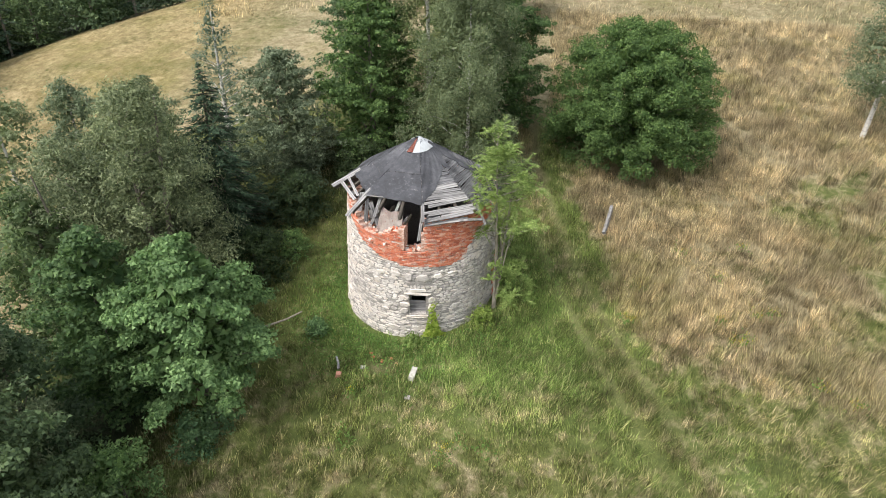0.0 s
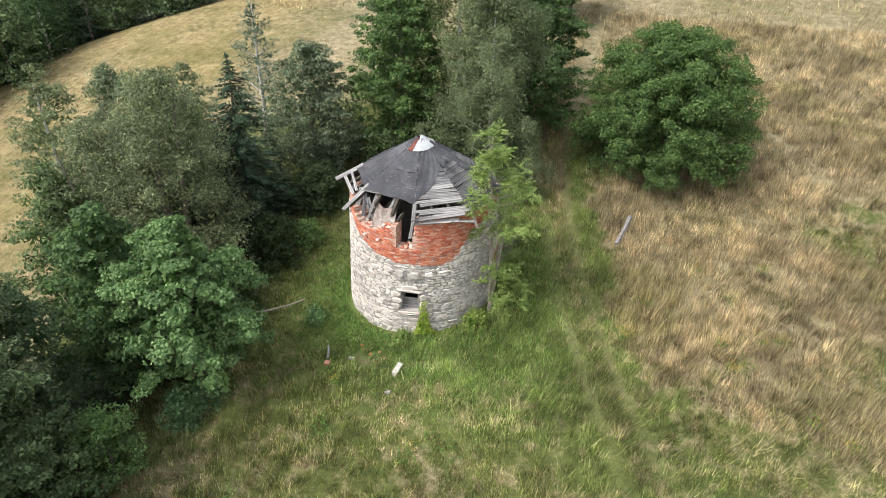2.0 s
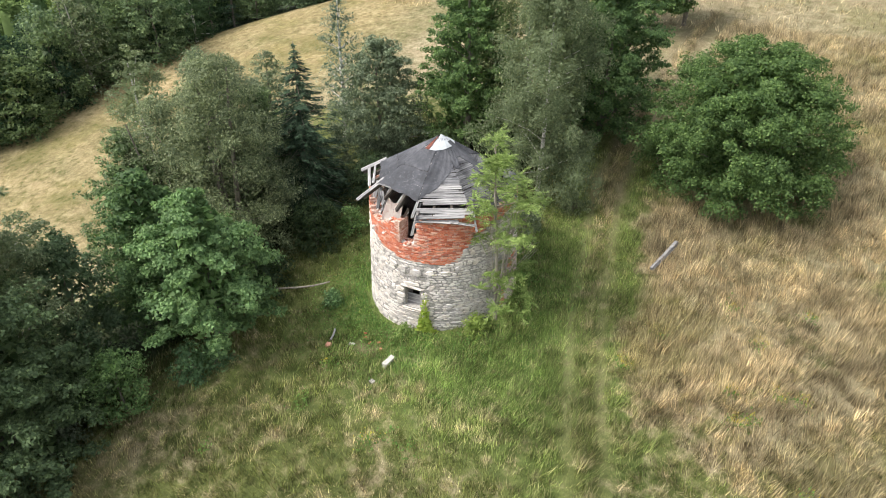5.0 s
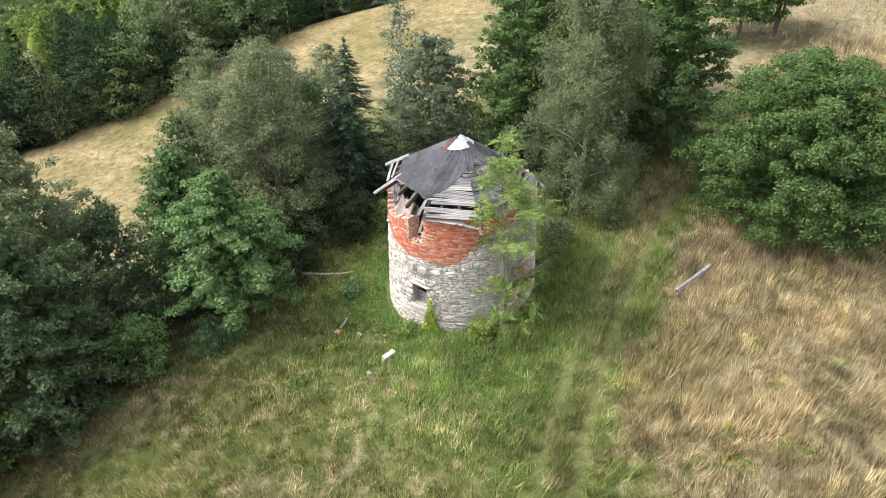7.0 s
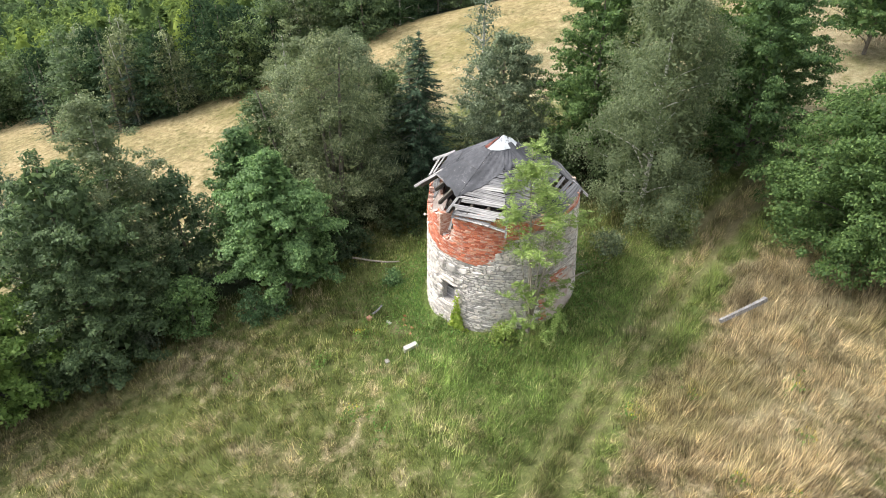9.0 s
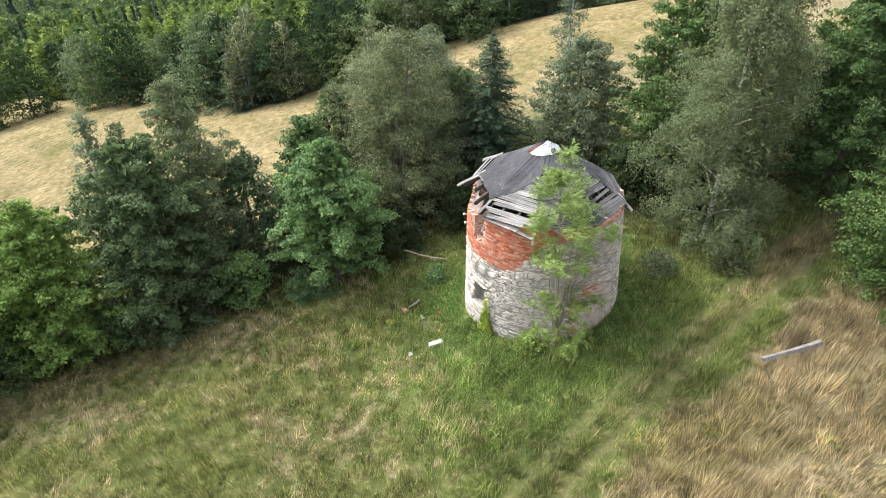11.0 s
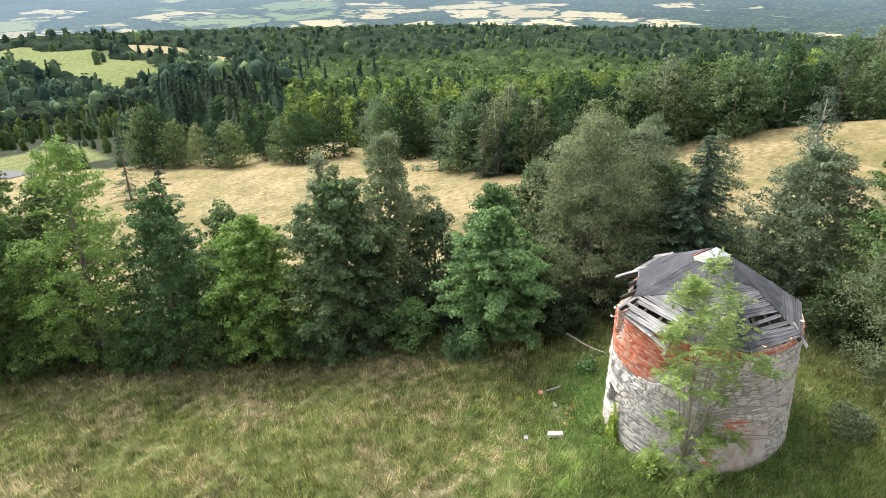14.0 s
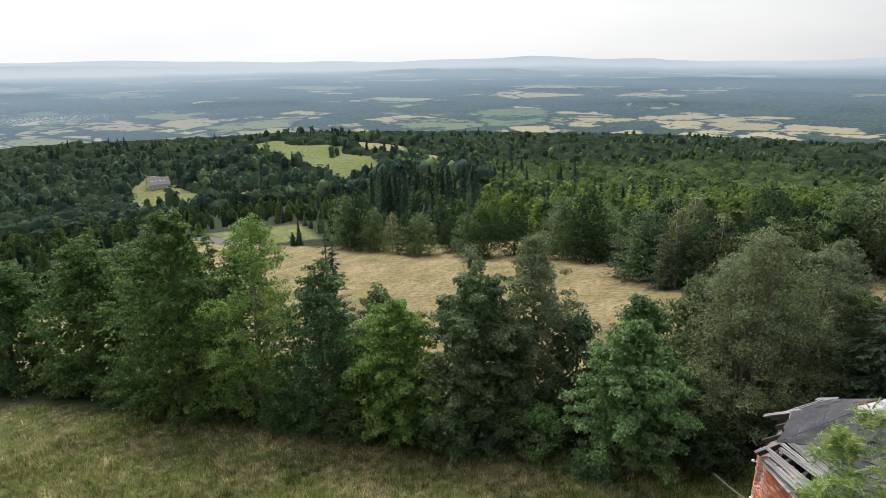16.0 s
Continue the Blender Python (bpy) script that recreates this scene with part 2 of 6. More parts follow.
    lush = np.where(afar > 0, np.where(green_hill, 0.25, np.where(glade, 0.1, 0.0)), lush)
    straw = np.where((afar > 0), np.where(tan_hill, 0.62, np.where(green_hill, 0.0, 0.12)), straw)
    straw = straw * (1 - wood)
    return np.stack([np.clip(straw, 0, 1), np.clip(lush, 0, 1), np.clip(earth, 0, 1), np.clip(wood, 0, 1)], -1)


def zone_attr(me, xy):
    a = me.attributes.new("zone", "FLOAT_COLOR", "POINT")
    a.data.foreach_set("color", zones(xy[:, 0], xy[:, 1]).astype(np.float32).ravel())


# ---- materials: land ----
def turf_color(nd):
    straw, lush, earth, _ = nd.attr("zone")
    wood = nd.alpha
    big = nd.noise(0.35, detail=5)
    mid = nd.noise(1.7, detail=6, rough=0.7)
    green = nd.mix(nd.ramp(mid, (0.3, 0.0), (0.7, 1.0)), (0.115, 0.145, 0.045), (0.310, 0.335, 0.112))
    green = nd.mix(lush, green, nd.mix(mid, (0.140, 0.222, 0.060), (0.310, 0.420, 0.125)))
    dry = nd.mix(nd.ramp(mid, (0.34, 0.0), (0.66, 1.0)), (0.262, 0.212, 0.116), (0.640, 0.548, 0.368))
    dry = nd.mix(nd.ramp(nd.noise(0.16, detail=6, rough=0.65), (0.50, 0.0), (0.62, 0.5)), dry, (0.24, 0.235, 0.080))
    dry = nd.mix(nd.ramp(nd.noise(0.8, detail=5, rough=0.7), (0.48, 0.0), (0.64, 0.6)), dry, (0.42, 0.335, 0.215))
    share = nd.math("ADD", nd.math("MULTIPLY", nd.math("SUBTRACT", mid, 0.5), 2.3), straw)
    c = nd.mix(nd.ramp(share, (0.12, 0.0), (0.62, 1.0)), green, dry)
    c = nd.mix(nd.math("MULTIPLY", earth, 0.9), c, (0.35, 0.285, 0.18))
    # Wooded ground: near-black green, under near trees and on far wooded slopes.
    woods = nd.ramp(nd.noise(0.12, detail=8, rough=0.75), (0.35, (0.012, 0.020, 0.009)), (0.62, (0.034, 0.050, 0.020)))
    xyz = nd.tree.nodes.new("ShaderNodeSeparateXYZ")
    nd.put(xyz.inputs[0], nd.place())
    hay = nd.math("MULTIPLY", nd.ramp(nd.math("MULTIPLY", xyz.outputs[0], -0.01), (0.16, 0.0), (0.24, 1.0)), straw)
    c = nd.mix(hay, c, nd.mix(1.0, c, (1.06, 0.99, 0.81), "MULTIPLY"))
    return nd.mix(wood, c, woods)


nd = Nodes("turf", 0.95)
fine = nd.noise(26, nd.place((1, 0.45, 1)), detail=6, rough=0.75)
turf = turf_color(nd)
streak = nd.math("ADD", nd.math("MULTIPLY", nd.noise(5.0, nd.place((1.0, 0.7, 1)), detail=8, rough=0.8), 0.38), nd.math("MULTIPLY", nd.noise(0.24, nd.place((0.5, 1.0, 1)), detail=7, rough=0.72), 0.62))
# Streaks vary the tone; their low level paints soil shadow between blades.
turf = nd.mix(1.0, turf, nd.ramp(streak, (0.38, (0.44, 0.49, 0.38)), (0.50, (0.76, 0.77, 0.74)), (0.62, (1.06, 1.03, 1.05))), "MULTIPLY")
# Fine dark flecks paint the shade between grass stems into the turf.
turf = nd.mix(nd.ramp(fine, (0.32, 0.65), (0.58, 0.0)), turf, (0.030, 0.036, 0.012))
nd.color(turf)
nd.bump(fine, 0.9, 0.12)
TURF = nd.mat

nd = Nodes("grass_blades", 0.75)
blade = turf_color(nd)
rnd = nd.random()
bright, ripe, _, _ = nd.attr("tuft")
blade = nd.mix(nd.ramp(ripe, (0.80, 0.0), (0.86, 0.42)), blade, (0.56, 0.47, 0.29))
blade = nd.mix(nd.ramp(ripe, (0.10, 0.3), (0.16, 0.0)), blade, (0.37, 0.285, 0.175))
blade = nd.mix(1.0, blade, nd.ramp(bright, (0.0, 0.38), (0.5, 1.0), (1.0, 1.75)), "MULTIPLY")
blade = nd.mix(1.0, blade, nd.ramp(rnd, (0.0, 0.36), (0.45, 0.92), (1.0, 1.75)), "MULTIPLY")
nd.color(blade)
nd.glow_through(blade, 0.48)
GRASS = nd.mat

# Distant country, far outside the place: forests and fields, with the haze of many kilometres put into colour and glow.
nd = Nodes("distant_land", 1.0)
_, _, _, flat = nd.attr("flat")


def scaled(k):
    m = nd.tree.nodes.new("ShaderNodeMapping")
    m.inputs["Scale"].default_value = (k[0], k[1], 1)
    nd.tree.links.new(flat, m.inputs["Vector"])
    return m.outputs[0]


v = nd.tree.nodes.new("ShaderNodeTexVoronoi")
v.inputs["Scale"].default_value = 1.0
bent = nd.tree.nodes.new("ShaderNodeVectorMath")
bent.operation = "ADD"
wob = nd.noise(1.0, scaled((20, 16)), detail=3)
nd.tree.links.new(scaled((10, 8)), bent.inputs[0])
nd.tree.links.new(wob, bent.inputs[1])
nd.tree.links.new(bent.outputs[0], v.inputs["Vector"])
cell = nd.tree.nodes.new("ShaderNodeSeparateColor")
nd.tree.links.new(v.outputs["Color"], cell.inputs[0])
fields = nd.ramp(cell.outputs[0], (0.0, (0.13, 0.17, 0.075)), (0.28, (0.21, 0.22, 0.10)), (0.42, (0.31, 0.265, 0.15)), (1.0, (0.42, 0.365, 0.22)))
dots = nd.noise(1.0, scaled((150, 60)), detail=6, rough=0.75)
forest = nd.ramp(dots, (0.36, (0.012, 0.022, 0.016)), (0.52, (0.038, 0.058, 0.034)), (0.66, (0.11, 0.13, 0.075)))
groves = nd.noise(1.0, scaled((7, 6)), detail=5, rough=0.6)
belt, _, _, _ = nd.attr("belt")
patchy = nd.math("ADD", nd.math("ADD", groves, nd.math("MULTIPLY", cell.outputs[1], 0.20)), nd.math("MULTIPLY", belt, 0.15))
land = nd.mix(nd.ramp(patchy, (0.685, 0.0), (0.70, 1.0)), forest, fields)
hedge = nd.tree.nodes.new("ShaderNodeTexVoronoi")
hedge.feature = "DISTANCE_TO_EDGE"
hedge.inputs["Scale"].default_value = 1.0
nd.tree.links.new(bent.outputs[0], hedge.inputs["Vector"])
rows = nd.math("ADD", hedge.outputs[0], nd.math("MULTIPLY", dots, 0.10))
land = nd.mix(nd.ramp(rows, (0.085, 1.0), (0.115, 0.0)), land, (0.022, 0.036, 0.024))
land = nd.mix(nd.ramp(nd.noise(1.0, scaled((60, 30)), detail=4, rough=0.7), (0.60, 0.0), (0.63, 1.0)), land, (0.020, 0.034, 0.022))
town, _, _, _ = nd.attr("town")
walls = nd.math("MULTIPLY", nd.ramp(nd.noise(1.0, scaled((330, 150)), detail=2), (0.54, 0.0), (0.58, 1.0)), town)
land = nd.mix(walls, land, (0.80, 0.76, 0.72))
# Bluish glow rising with air imitates haze and dims the land colour.
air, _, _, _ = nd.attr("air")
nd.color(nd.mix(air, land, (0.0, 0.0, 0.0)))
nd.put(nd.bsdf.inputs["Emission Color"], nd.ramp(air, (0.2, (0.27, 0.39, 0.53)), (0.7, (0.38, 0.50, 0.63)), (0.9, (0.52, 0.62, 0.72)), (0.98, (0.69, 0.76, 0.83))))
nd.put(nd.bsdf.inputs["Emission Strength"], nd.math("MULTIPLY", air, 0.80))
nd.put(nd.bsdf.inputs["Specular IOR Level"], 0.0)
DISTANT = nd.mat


def leaf_material(name, dark, light, share=0.48, rough=0.55, patch=0.9, crowded=False):
    """Foliage; in a crowd of trees joined into one mesh each tree has a tint of its own."""
    nd = Nodes(name, rough)
    c = nd.mix(nd.ramp(nd.random(), (0.0, 0.0), (0.6, 0.45), (1.0, 1.15)), dark, light)
    c = nd.mix(nd.ramp(nd.noise(patch, detail=3), (0.35, 0.0), (0.7, 0.6)), c, tuple(0.62 * a for a in dark))
    info = nd.tree.nodes.new("ShaderNodeObjectInfo")
    c = nd.mix(1.0, c, nd.ramp(info.outputs["Random"], (0.0, (0.84, 0.88, 1.0)), (0.5, (1.0, 1.0, 0.97)), (1.0, (1.06, 1.02, 0.84))), "MULTIPLY")
    if crowded:
        tint, _, _, _ = nd.attr("tree")
        c = nd.mix(1.0, c, nd.ramp(tint, (0.0, (0.60, 0.68, 0.80)), (0.45, (0.95, 0.97, 0.98)), (0.75, (1.15, 1.12, 0.95)), (1.0, (1.60, 1.48, 1.05))), "MULTIPLY")
    nd.color(c)
    nd.put(nd.bsdf.inputs["Specular IOR Level"], 0.25 if patch > 0.5 else 0.0)
    nd.glow_through(nd.mix(1.0, c, (1.0, 1.0, 0.84), "MULTIPLY"), share)
    return nd.mat


LEAF = {
    "maple": leaf_material("maple_leaf", (0.104, 0.196, 0.080), (0.365, 0.545, 0.246)),
    "willow": leaf_material("willow_leaf", (0.112, 0.151, 0.082), (0.432, 0.494, 0.299)),
    "birch": leaf_material("birch_leaf", (0.140, 0.188, 0.118), (0.325, 0.400, 0.270)),
    "alder": leaf_material("alder_leaf", (0.080, 0.130, 0.064), (0.285, 0.390, 0.190)),
    "dome": leaf_material("sycamore_leaf", (0.064, 0.126, 0.050), (0.251, 0.385, 0.144)),
    "light": leaf_material("hazel_leaf", (0.152, 0.254, 0.065), (0.438, 0.608, 0.185)),
    "ash": leaf_material("ash_leaf", (0.160, 0.250, 0.065), (0.470, 0.590, 0.215), 0.4),
    "spruce": leaf_material("spruce_needles", (0.029, 0.056, 0.036), (0.107, 0.170, 0.100), 0.2, rough=0.9),
    "young": leaf_material("young_birch_leaf", (0.100, 0.158, 0.060), (0.325, 0.425, 0.165), 0.45, patch=0.05, rough=0.95, crowded=True),
    "mixed": leaf_material("mixed_foliage", (0.052, 0.090, 0.046), (0.182, 0.255, 0.115), 0.35, patch=0.05, rough=0.95, crowded=True),
    "herb": leaf_material("herb_leaf", (0.096, 0.197, 0.054), (0.276, 0.469, 0.160)),
    "creeper": leaf_material("creeper_leaf", (0.285, 0.409, 0.056), (0.546, 0.620, 0.118), 0.4),
    # Bluish greens: haze over the far hillsides is put into the leaf colour.
    "farwood": leaf_material("far_foliage", (0.058, 0.097, 0.072), (0.200, 0.280, 0.175), 0.25, patch=0.02, rough=0.95, crowded=True),
    # Darkened leaf: the shade of overhanging trees is put into its colour.
    "shade": leaf_material("shaded_leaf", (0.034, 0.060, 0.028), (0.135, 0.195, 0.085)),
}
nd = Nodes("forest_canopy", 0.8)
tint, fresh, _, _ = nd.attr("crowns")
# Greens greyed and blued to imitate haze over the far slopes.
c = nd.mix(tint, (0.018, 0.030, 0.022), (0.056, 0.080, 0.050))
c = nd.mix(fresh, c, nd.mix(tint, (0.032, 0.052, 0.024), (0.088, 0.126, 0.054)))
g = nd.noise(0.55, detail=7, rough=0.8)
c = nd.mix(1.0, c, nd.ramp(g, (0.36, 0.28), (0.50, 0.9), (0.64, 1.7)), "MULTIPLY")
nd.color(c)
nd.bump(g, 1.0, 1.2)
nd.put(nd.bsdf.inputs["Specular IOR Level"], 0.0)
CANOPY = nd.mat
nd = Nodes("grey_bark", 0.9)
g = nd.noise(9, nd.place((1, 1, 0.25)))
nd.color(nd.ramp(g, (0.3, (0.08, 0.07, 0.058)), (0.7, (0.27, 0.24, 0.205))))
nd.bump(g)
BARK = nd.mat
nd = Nodes("pale_ash_bark", 0.9)
g = nd.noise(12, nd.place((1, 1, 0.3)))
nd.color(nd.ramp(g, (0.3, (0.17, 0.15, 0.125)), (0.7, (0.40, 0.36, 0.31))))
nd.bump(g)
ASH_BARK = nd.mat
nd = Nodes("birch_bark", 0.7)
g = nd.noise(4, nd.place((1, 1, 3.0)), detail=6)
nd.color(nd.ramp(g, (0.36, (0.05, 0.045, 0.04)), (0.46, (0.55, 0.53, 0.50)), (0.8, (0.74, 0.72, 0.68))))
WHITE_BARK = nd.mat

# ---- materials: the tower ----
nd = Nodes("lime_mortar", 0.95)
g = nd.noise(1.1, detail=6)
h = nd.noise(30, detail=5)
nd.color(nd.mix(nd.ramp(h, (0.42, 0.85), (0.56, 0.0)), nd.ramp(g, (0.35, (0.36, 0.34, 0.325)), (0.7, (0.60, 0.57, 0.55))), (0.20, 0.185, 0.18)))
nd.bump(h, 0.7, 0.02)
MORTAR = nd.mat

nd = Nodes("rubble_stone", 0.9)
rnd = nd.random()
base = nd.ramp(rnd, (0.0, (0.34, 0.315, 0.305)), (0.3, (0.53, 0.49, 0.465)), (0.6, (0.65, 0.595, 0.56)), (0.82, (0.64, 0.56, 0.50)), (1.0, (0.84, 0.80, 0.77)))
wear = nd.noise(3.2, detail=7, rough=0.7)
base = nd.mix(nd.ramp(wear, (0.44, 0.0), (0.60, 0.8)), base, (0.74, 0.70, 0.68))
big = nd.noise(0.55, detail=3)
base = nd.mix(nd.ramp(big, (0.52, 0.0), (0.70, 0.38)), base, (0.22, 0.21, 0.21))
h = nd.noise(13, detail=7, rough=0.75)
base = nd.mix(nd.ramp(nd.noise(1.7, detail=5), (0.56, 0.0), (0.72, 0.5)), base, (0.46, 0.38, 0.31))
base = nd.mix(nd.ramp(h, (0.30, 0.75), (0.45, 0.0)), base, (0.13, 0.12, 0.118))
nd.color(base)
nd.bump(h, 0.8, 0.03)
STONE = nd.mat

nd = Nodes("red_brick", 0.9)
rnd = nd.random()
base = nd.ramp(rnd, (0.0, (0.42, 0.125, 0.080)), (0.35, (0.58, 0.180, 0.105)), (0.7, (0.66, 0.245, 0.150)), (0.9, (0.68, 0.40, 0.30)), (1.0, (0.34, 0.15, 0.11)))
wear = nd.noise(4.5, detail=7, rough=0.75)
base = nd.mix(nd.ramp(wear, (0.52, 0.0), (0.66, 0.7)), base, (0.62, 0.50, 0.46))
h = nd.noise(40, detail=5)
base = nd.mix(nd.ramp(h, (0.3, 0.55), (0.5, 0.0)), base, (0.16, 0.06, 0.035))
nd.color(base)
nd.bump(h, 0.6, 0.015)
BRICK = nd.mat

nd = Nodes("brick_bed", 0.95)
g = nd.noise(5, nd.place((1, 1, 2.6)), detail=6, rough=0.7)
nd.color(nd.ramp(g, (0.38, (0.36, 0.15, 0.10)), (0.5, (0.58, 0.38, 0.31)), (0.62, (0.70, 0.61, 0.57))))
nd.bump(g, 0.8, 0.04)
BRICK_BED = nd.mat

nd = Nodes("pink_plaster", 0.9)
g = nd.noise(1.8, detail=7, rough=0.7)
h = nd.noise(14, detail=6)
c = nd.ramp(g, (0.38, (0.42, 0.32, 0.285)), (0.5, (0.55, 0.46, 0.43)), (0.66, (0.68, 0.63, 0.60)))
nd.color(nd.mix(nd.ramp(h, (0.60, 0.0), (0.68, 0.7)), c, (0.40, 0.14, 0.08)))
nd.bump(h, 0.6, 0.02)
PLASTER = nd.mat

nd = Nodes("weathered_wood", 0.85)
g = nd.noise(1.0, nd.local((0.9, 17, 17)), detail=6, rough=0.7)
rnd = nd.random()
c = nd.mix(rnd, nd.ramp(g, (0.36, (0.06, 0.058, 0.062)), (0.62, (0.28, 0.275, 0.285))), nd.ramp(g, (0.36, (0.13, 0.125, 0.13)), (0.62, (0.44, 0.43, 0.435))))
nd.color(c)
nd.bump(g, 0.6, 0.01)
WOOD = nd.mat

# Darker grey than weathered_wood; used on roof faces 3 to 5 and upper 2.
nd = Nodes("dark_grey_boards", 0.85)
g = nd.noise(1.0, nd.local((0.9, 15, 15)), detail=6, rough=0.7)
big = nd.noise(1.4, detail=5)
c = nd.mix(nd.random(), nd.ramp(g, (0.36, (0.040, 0.040, 0.046)), (0.62, (0.135, 0.135, 0.15))), nd.ramp(g, (0.36, (0.08, 0.08, 0.088)), (0.62, (0.25, 0.25, 0.265))))
nd.color(nd.mix(nd.ramp(big, (0.5, 0.0), (0.64, 0.8)), c, (0.045, 0.045, 0.052)))
nd.bump(g, 0.6, 0.01)
GREYBOARD = nd.mat

nd = Nodes("old_dark_wood", 0.9)
g = nd.noise(1.0, nd.local((0.9, 15, 15)), detail=6)
nd.color(nd.ramp(g, (0.3, (0.035, 0.03, 0.026)), (0.7, (0.12, 0.105, 0.09))))
nd.bump(g, 0.5, 0.01)
DARKWOOD = nd.mat

nd = Nodes("roofing_felt", 0.75)
g = nd.noise(0.8, detail=8, rough=0.7)
h = nd.noise(7, nd.place((1, 1, 2.5)), detail=7, rough=0.75)
c = nd.ramp(g, (0.32, (0.036, 0.037, 0.043)), (0.5, (0.060, 0.062, 0.073)), (0.66, (0.112, 0.114, 0.130)))
c = nd.mix(nd.math("MULTIPLY", nd.ramp(h, (0.55, 0.0), (0.70, 0.8)), nd.ramp(nd.noise(0.9, detail=3), (0.44, 0.0), (0.58, 1.0))), c, (0.20, 0.20, 0.22))
c = nd.mix(nd.ramp(h, (0.28, 0.6), (0.42, 0.0)), c, (0.018, 0.018, 0.021))
nd.color(c)
nd.bump(nd.math("ADD", g, h), 0.7, 0.03)
FELT = nd.mat

nd = Nodes("frayed_felt_edge", 0.8)
g = nd.noise(11, detail=6, rough=0.75)
nd.color(nd.ramp(g, (0.38, (0.028, 0.028, 0.033)), (0.68, (0.13, 0.13, 0.142))))
LAP = nd.mat

nd = Nodes("white_sheet_metal", 0.45)
g = nd.noise(3, detail=5)
nd.color(nd.ramp(g, (0.35, (0.36, 0.38, 0.41)), (0.65, (0.50, 0.53, 0.57))))
WHITE = nd.mat
nd = Nodes("limewashed_stone", 0.9)
g = nd.noise(7, detail=6)
nd.color(nd.ramp(g, (0.35, (0.36, 0.35, 0.32)), (0.6, (0.52, 0.51, 0.48))))
nd.bump(g, 0.5, 0.02)
LIME = nd.mat
nd = Nodes("rusty_red_paint", 0.7)
g = nd.noise(9, detail=6)
nd.color(nd.ramp(g, (0.35, (0.24, 0.07, 0.05)), (0.62, (0.36, 0.15, 0.12)), (0.75, (0.6, 0.55, 0.55))))
RUST = nd.mat
nd = Nodes("porcelain", 0.3)
nd.color((0.75, 0.74, 0.72))
CERAMIC = nd.mat

# ---- ground ----
def land_sheet(name, radii, mats, segments, first=True):
    a = np.arange(segments) * 2 * np.pi / segments
    x = radii[:, None] * np.cos(a)[None]
    y = radii[:, None] * np.sin(a)[None]
    v = np.stack([x, y, height(x, y)], -1).reshape(-1, 3)
    i, j = np.meshgrid(np.arange(len(radii) - 1), np.arange(segments), indexing="ij")
    n = (j + 1) % segments
    f = np.stack([i * segments + j, (i + 1) * segments + j, (i + 1) * segments + n, i * segments + n], -1).reshape(-1, 4)
    return raw_mesh(name, v, f, mats, smooth=True), v


near_r = np.concatenate([np.arange(0.02, 40, 0.4), 40 * (1460 / 40) ** (np.arange(0, 111) / 110)])
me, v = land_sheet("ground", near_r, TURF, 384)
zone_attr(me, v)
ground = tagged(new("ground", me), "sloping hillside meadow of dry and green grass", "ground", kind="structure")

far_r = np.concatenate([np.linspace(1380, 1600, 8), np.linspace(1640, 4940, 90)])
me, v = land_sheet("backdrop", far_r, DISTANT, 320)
r = np.hypot(v[:, 0], v[:, 1])
dip = np.maximum((23 - np.interp(r, FALL_R, FALL_Z)) / r, 0.004)
true_r = 0.42 / dip
az = np.arctan2(v[:, 1], -v[:, 0])
flat = np.stack([az, np.log(true_r), 0 * r], -1)
a = me.attributes.new("flat", "FLOAT_VECTOR", "POINT")
a.data.foreach_set("vector", flat.astype(np.float32).ravel())
# air: share of painted haze by distance, stronger towards the sun side.
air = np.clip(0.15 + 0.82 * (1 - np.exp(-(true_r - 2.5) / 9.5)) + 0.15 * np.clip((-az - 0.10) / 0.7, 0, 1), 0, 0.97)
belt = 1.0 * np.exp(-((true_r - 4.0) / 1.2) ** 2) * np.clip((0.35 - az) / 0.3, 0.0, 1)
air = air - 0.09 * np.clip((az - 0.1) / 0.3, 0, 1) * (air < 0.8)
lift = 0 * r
# Each ridge also thins the painted haze, most on its near face.
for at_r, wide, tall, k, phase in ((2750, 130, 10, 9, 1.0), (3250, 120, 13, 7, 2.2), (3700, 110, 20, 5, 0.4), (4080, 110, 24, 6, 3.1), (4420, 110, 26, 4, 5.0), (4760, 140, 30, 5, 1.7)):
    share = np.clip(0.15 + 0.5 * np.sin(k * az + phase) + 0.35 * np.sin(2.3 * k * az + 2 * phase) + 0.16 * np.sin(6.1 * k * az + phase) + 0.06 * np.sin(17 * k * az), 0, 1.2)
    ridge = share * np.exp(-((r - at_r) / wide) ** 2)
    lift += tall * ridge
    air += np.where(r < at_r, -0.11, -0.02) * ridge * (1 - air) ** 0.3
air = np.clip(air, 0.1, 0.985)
v[:, 2] += lift
me.vertices.foreach_set("co", v.astype(np.float32).ravel())
me.update()
town = np.exp(-((az + 0.885) / 0.07) ** 2 - ((r - 2410) / 110) ** 2) + np.exp(-((az + 0.16) / 0.03) ** 2 - ((r - 3440) / 80) ** 2)
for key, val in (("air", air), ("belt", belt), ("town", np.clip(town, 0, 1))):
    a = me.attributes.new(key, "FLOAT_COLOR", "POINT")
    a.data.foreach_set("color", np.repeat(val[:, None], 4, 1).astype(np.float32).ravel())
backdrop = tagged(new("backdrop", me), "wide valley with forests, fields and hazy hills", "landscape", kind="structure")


# ---- the tower ----
LEAN_Y = -0.05


def wall_r(z):
    return 3.42 - 0.040 * z


def on_wall(phi, z, out=0.0):
    """A place on the outer face of the tower's wall, phi in degrees."""
    a, r = np.radians(phi), wall_r(z) + out
    return np.stack([r * np.cos(a), r * np.sin(a) + 0.10 + LEAN_Y * z, z + 0 * a], -1)


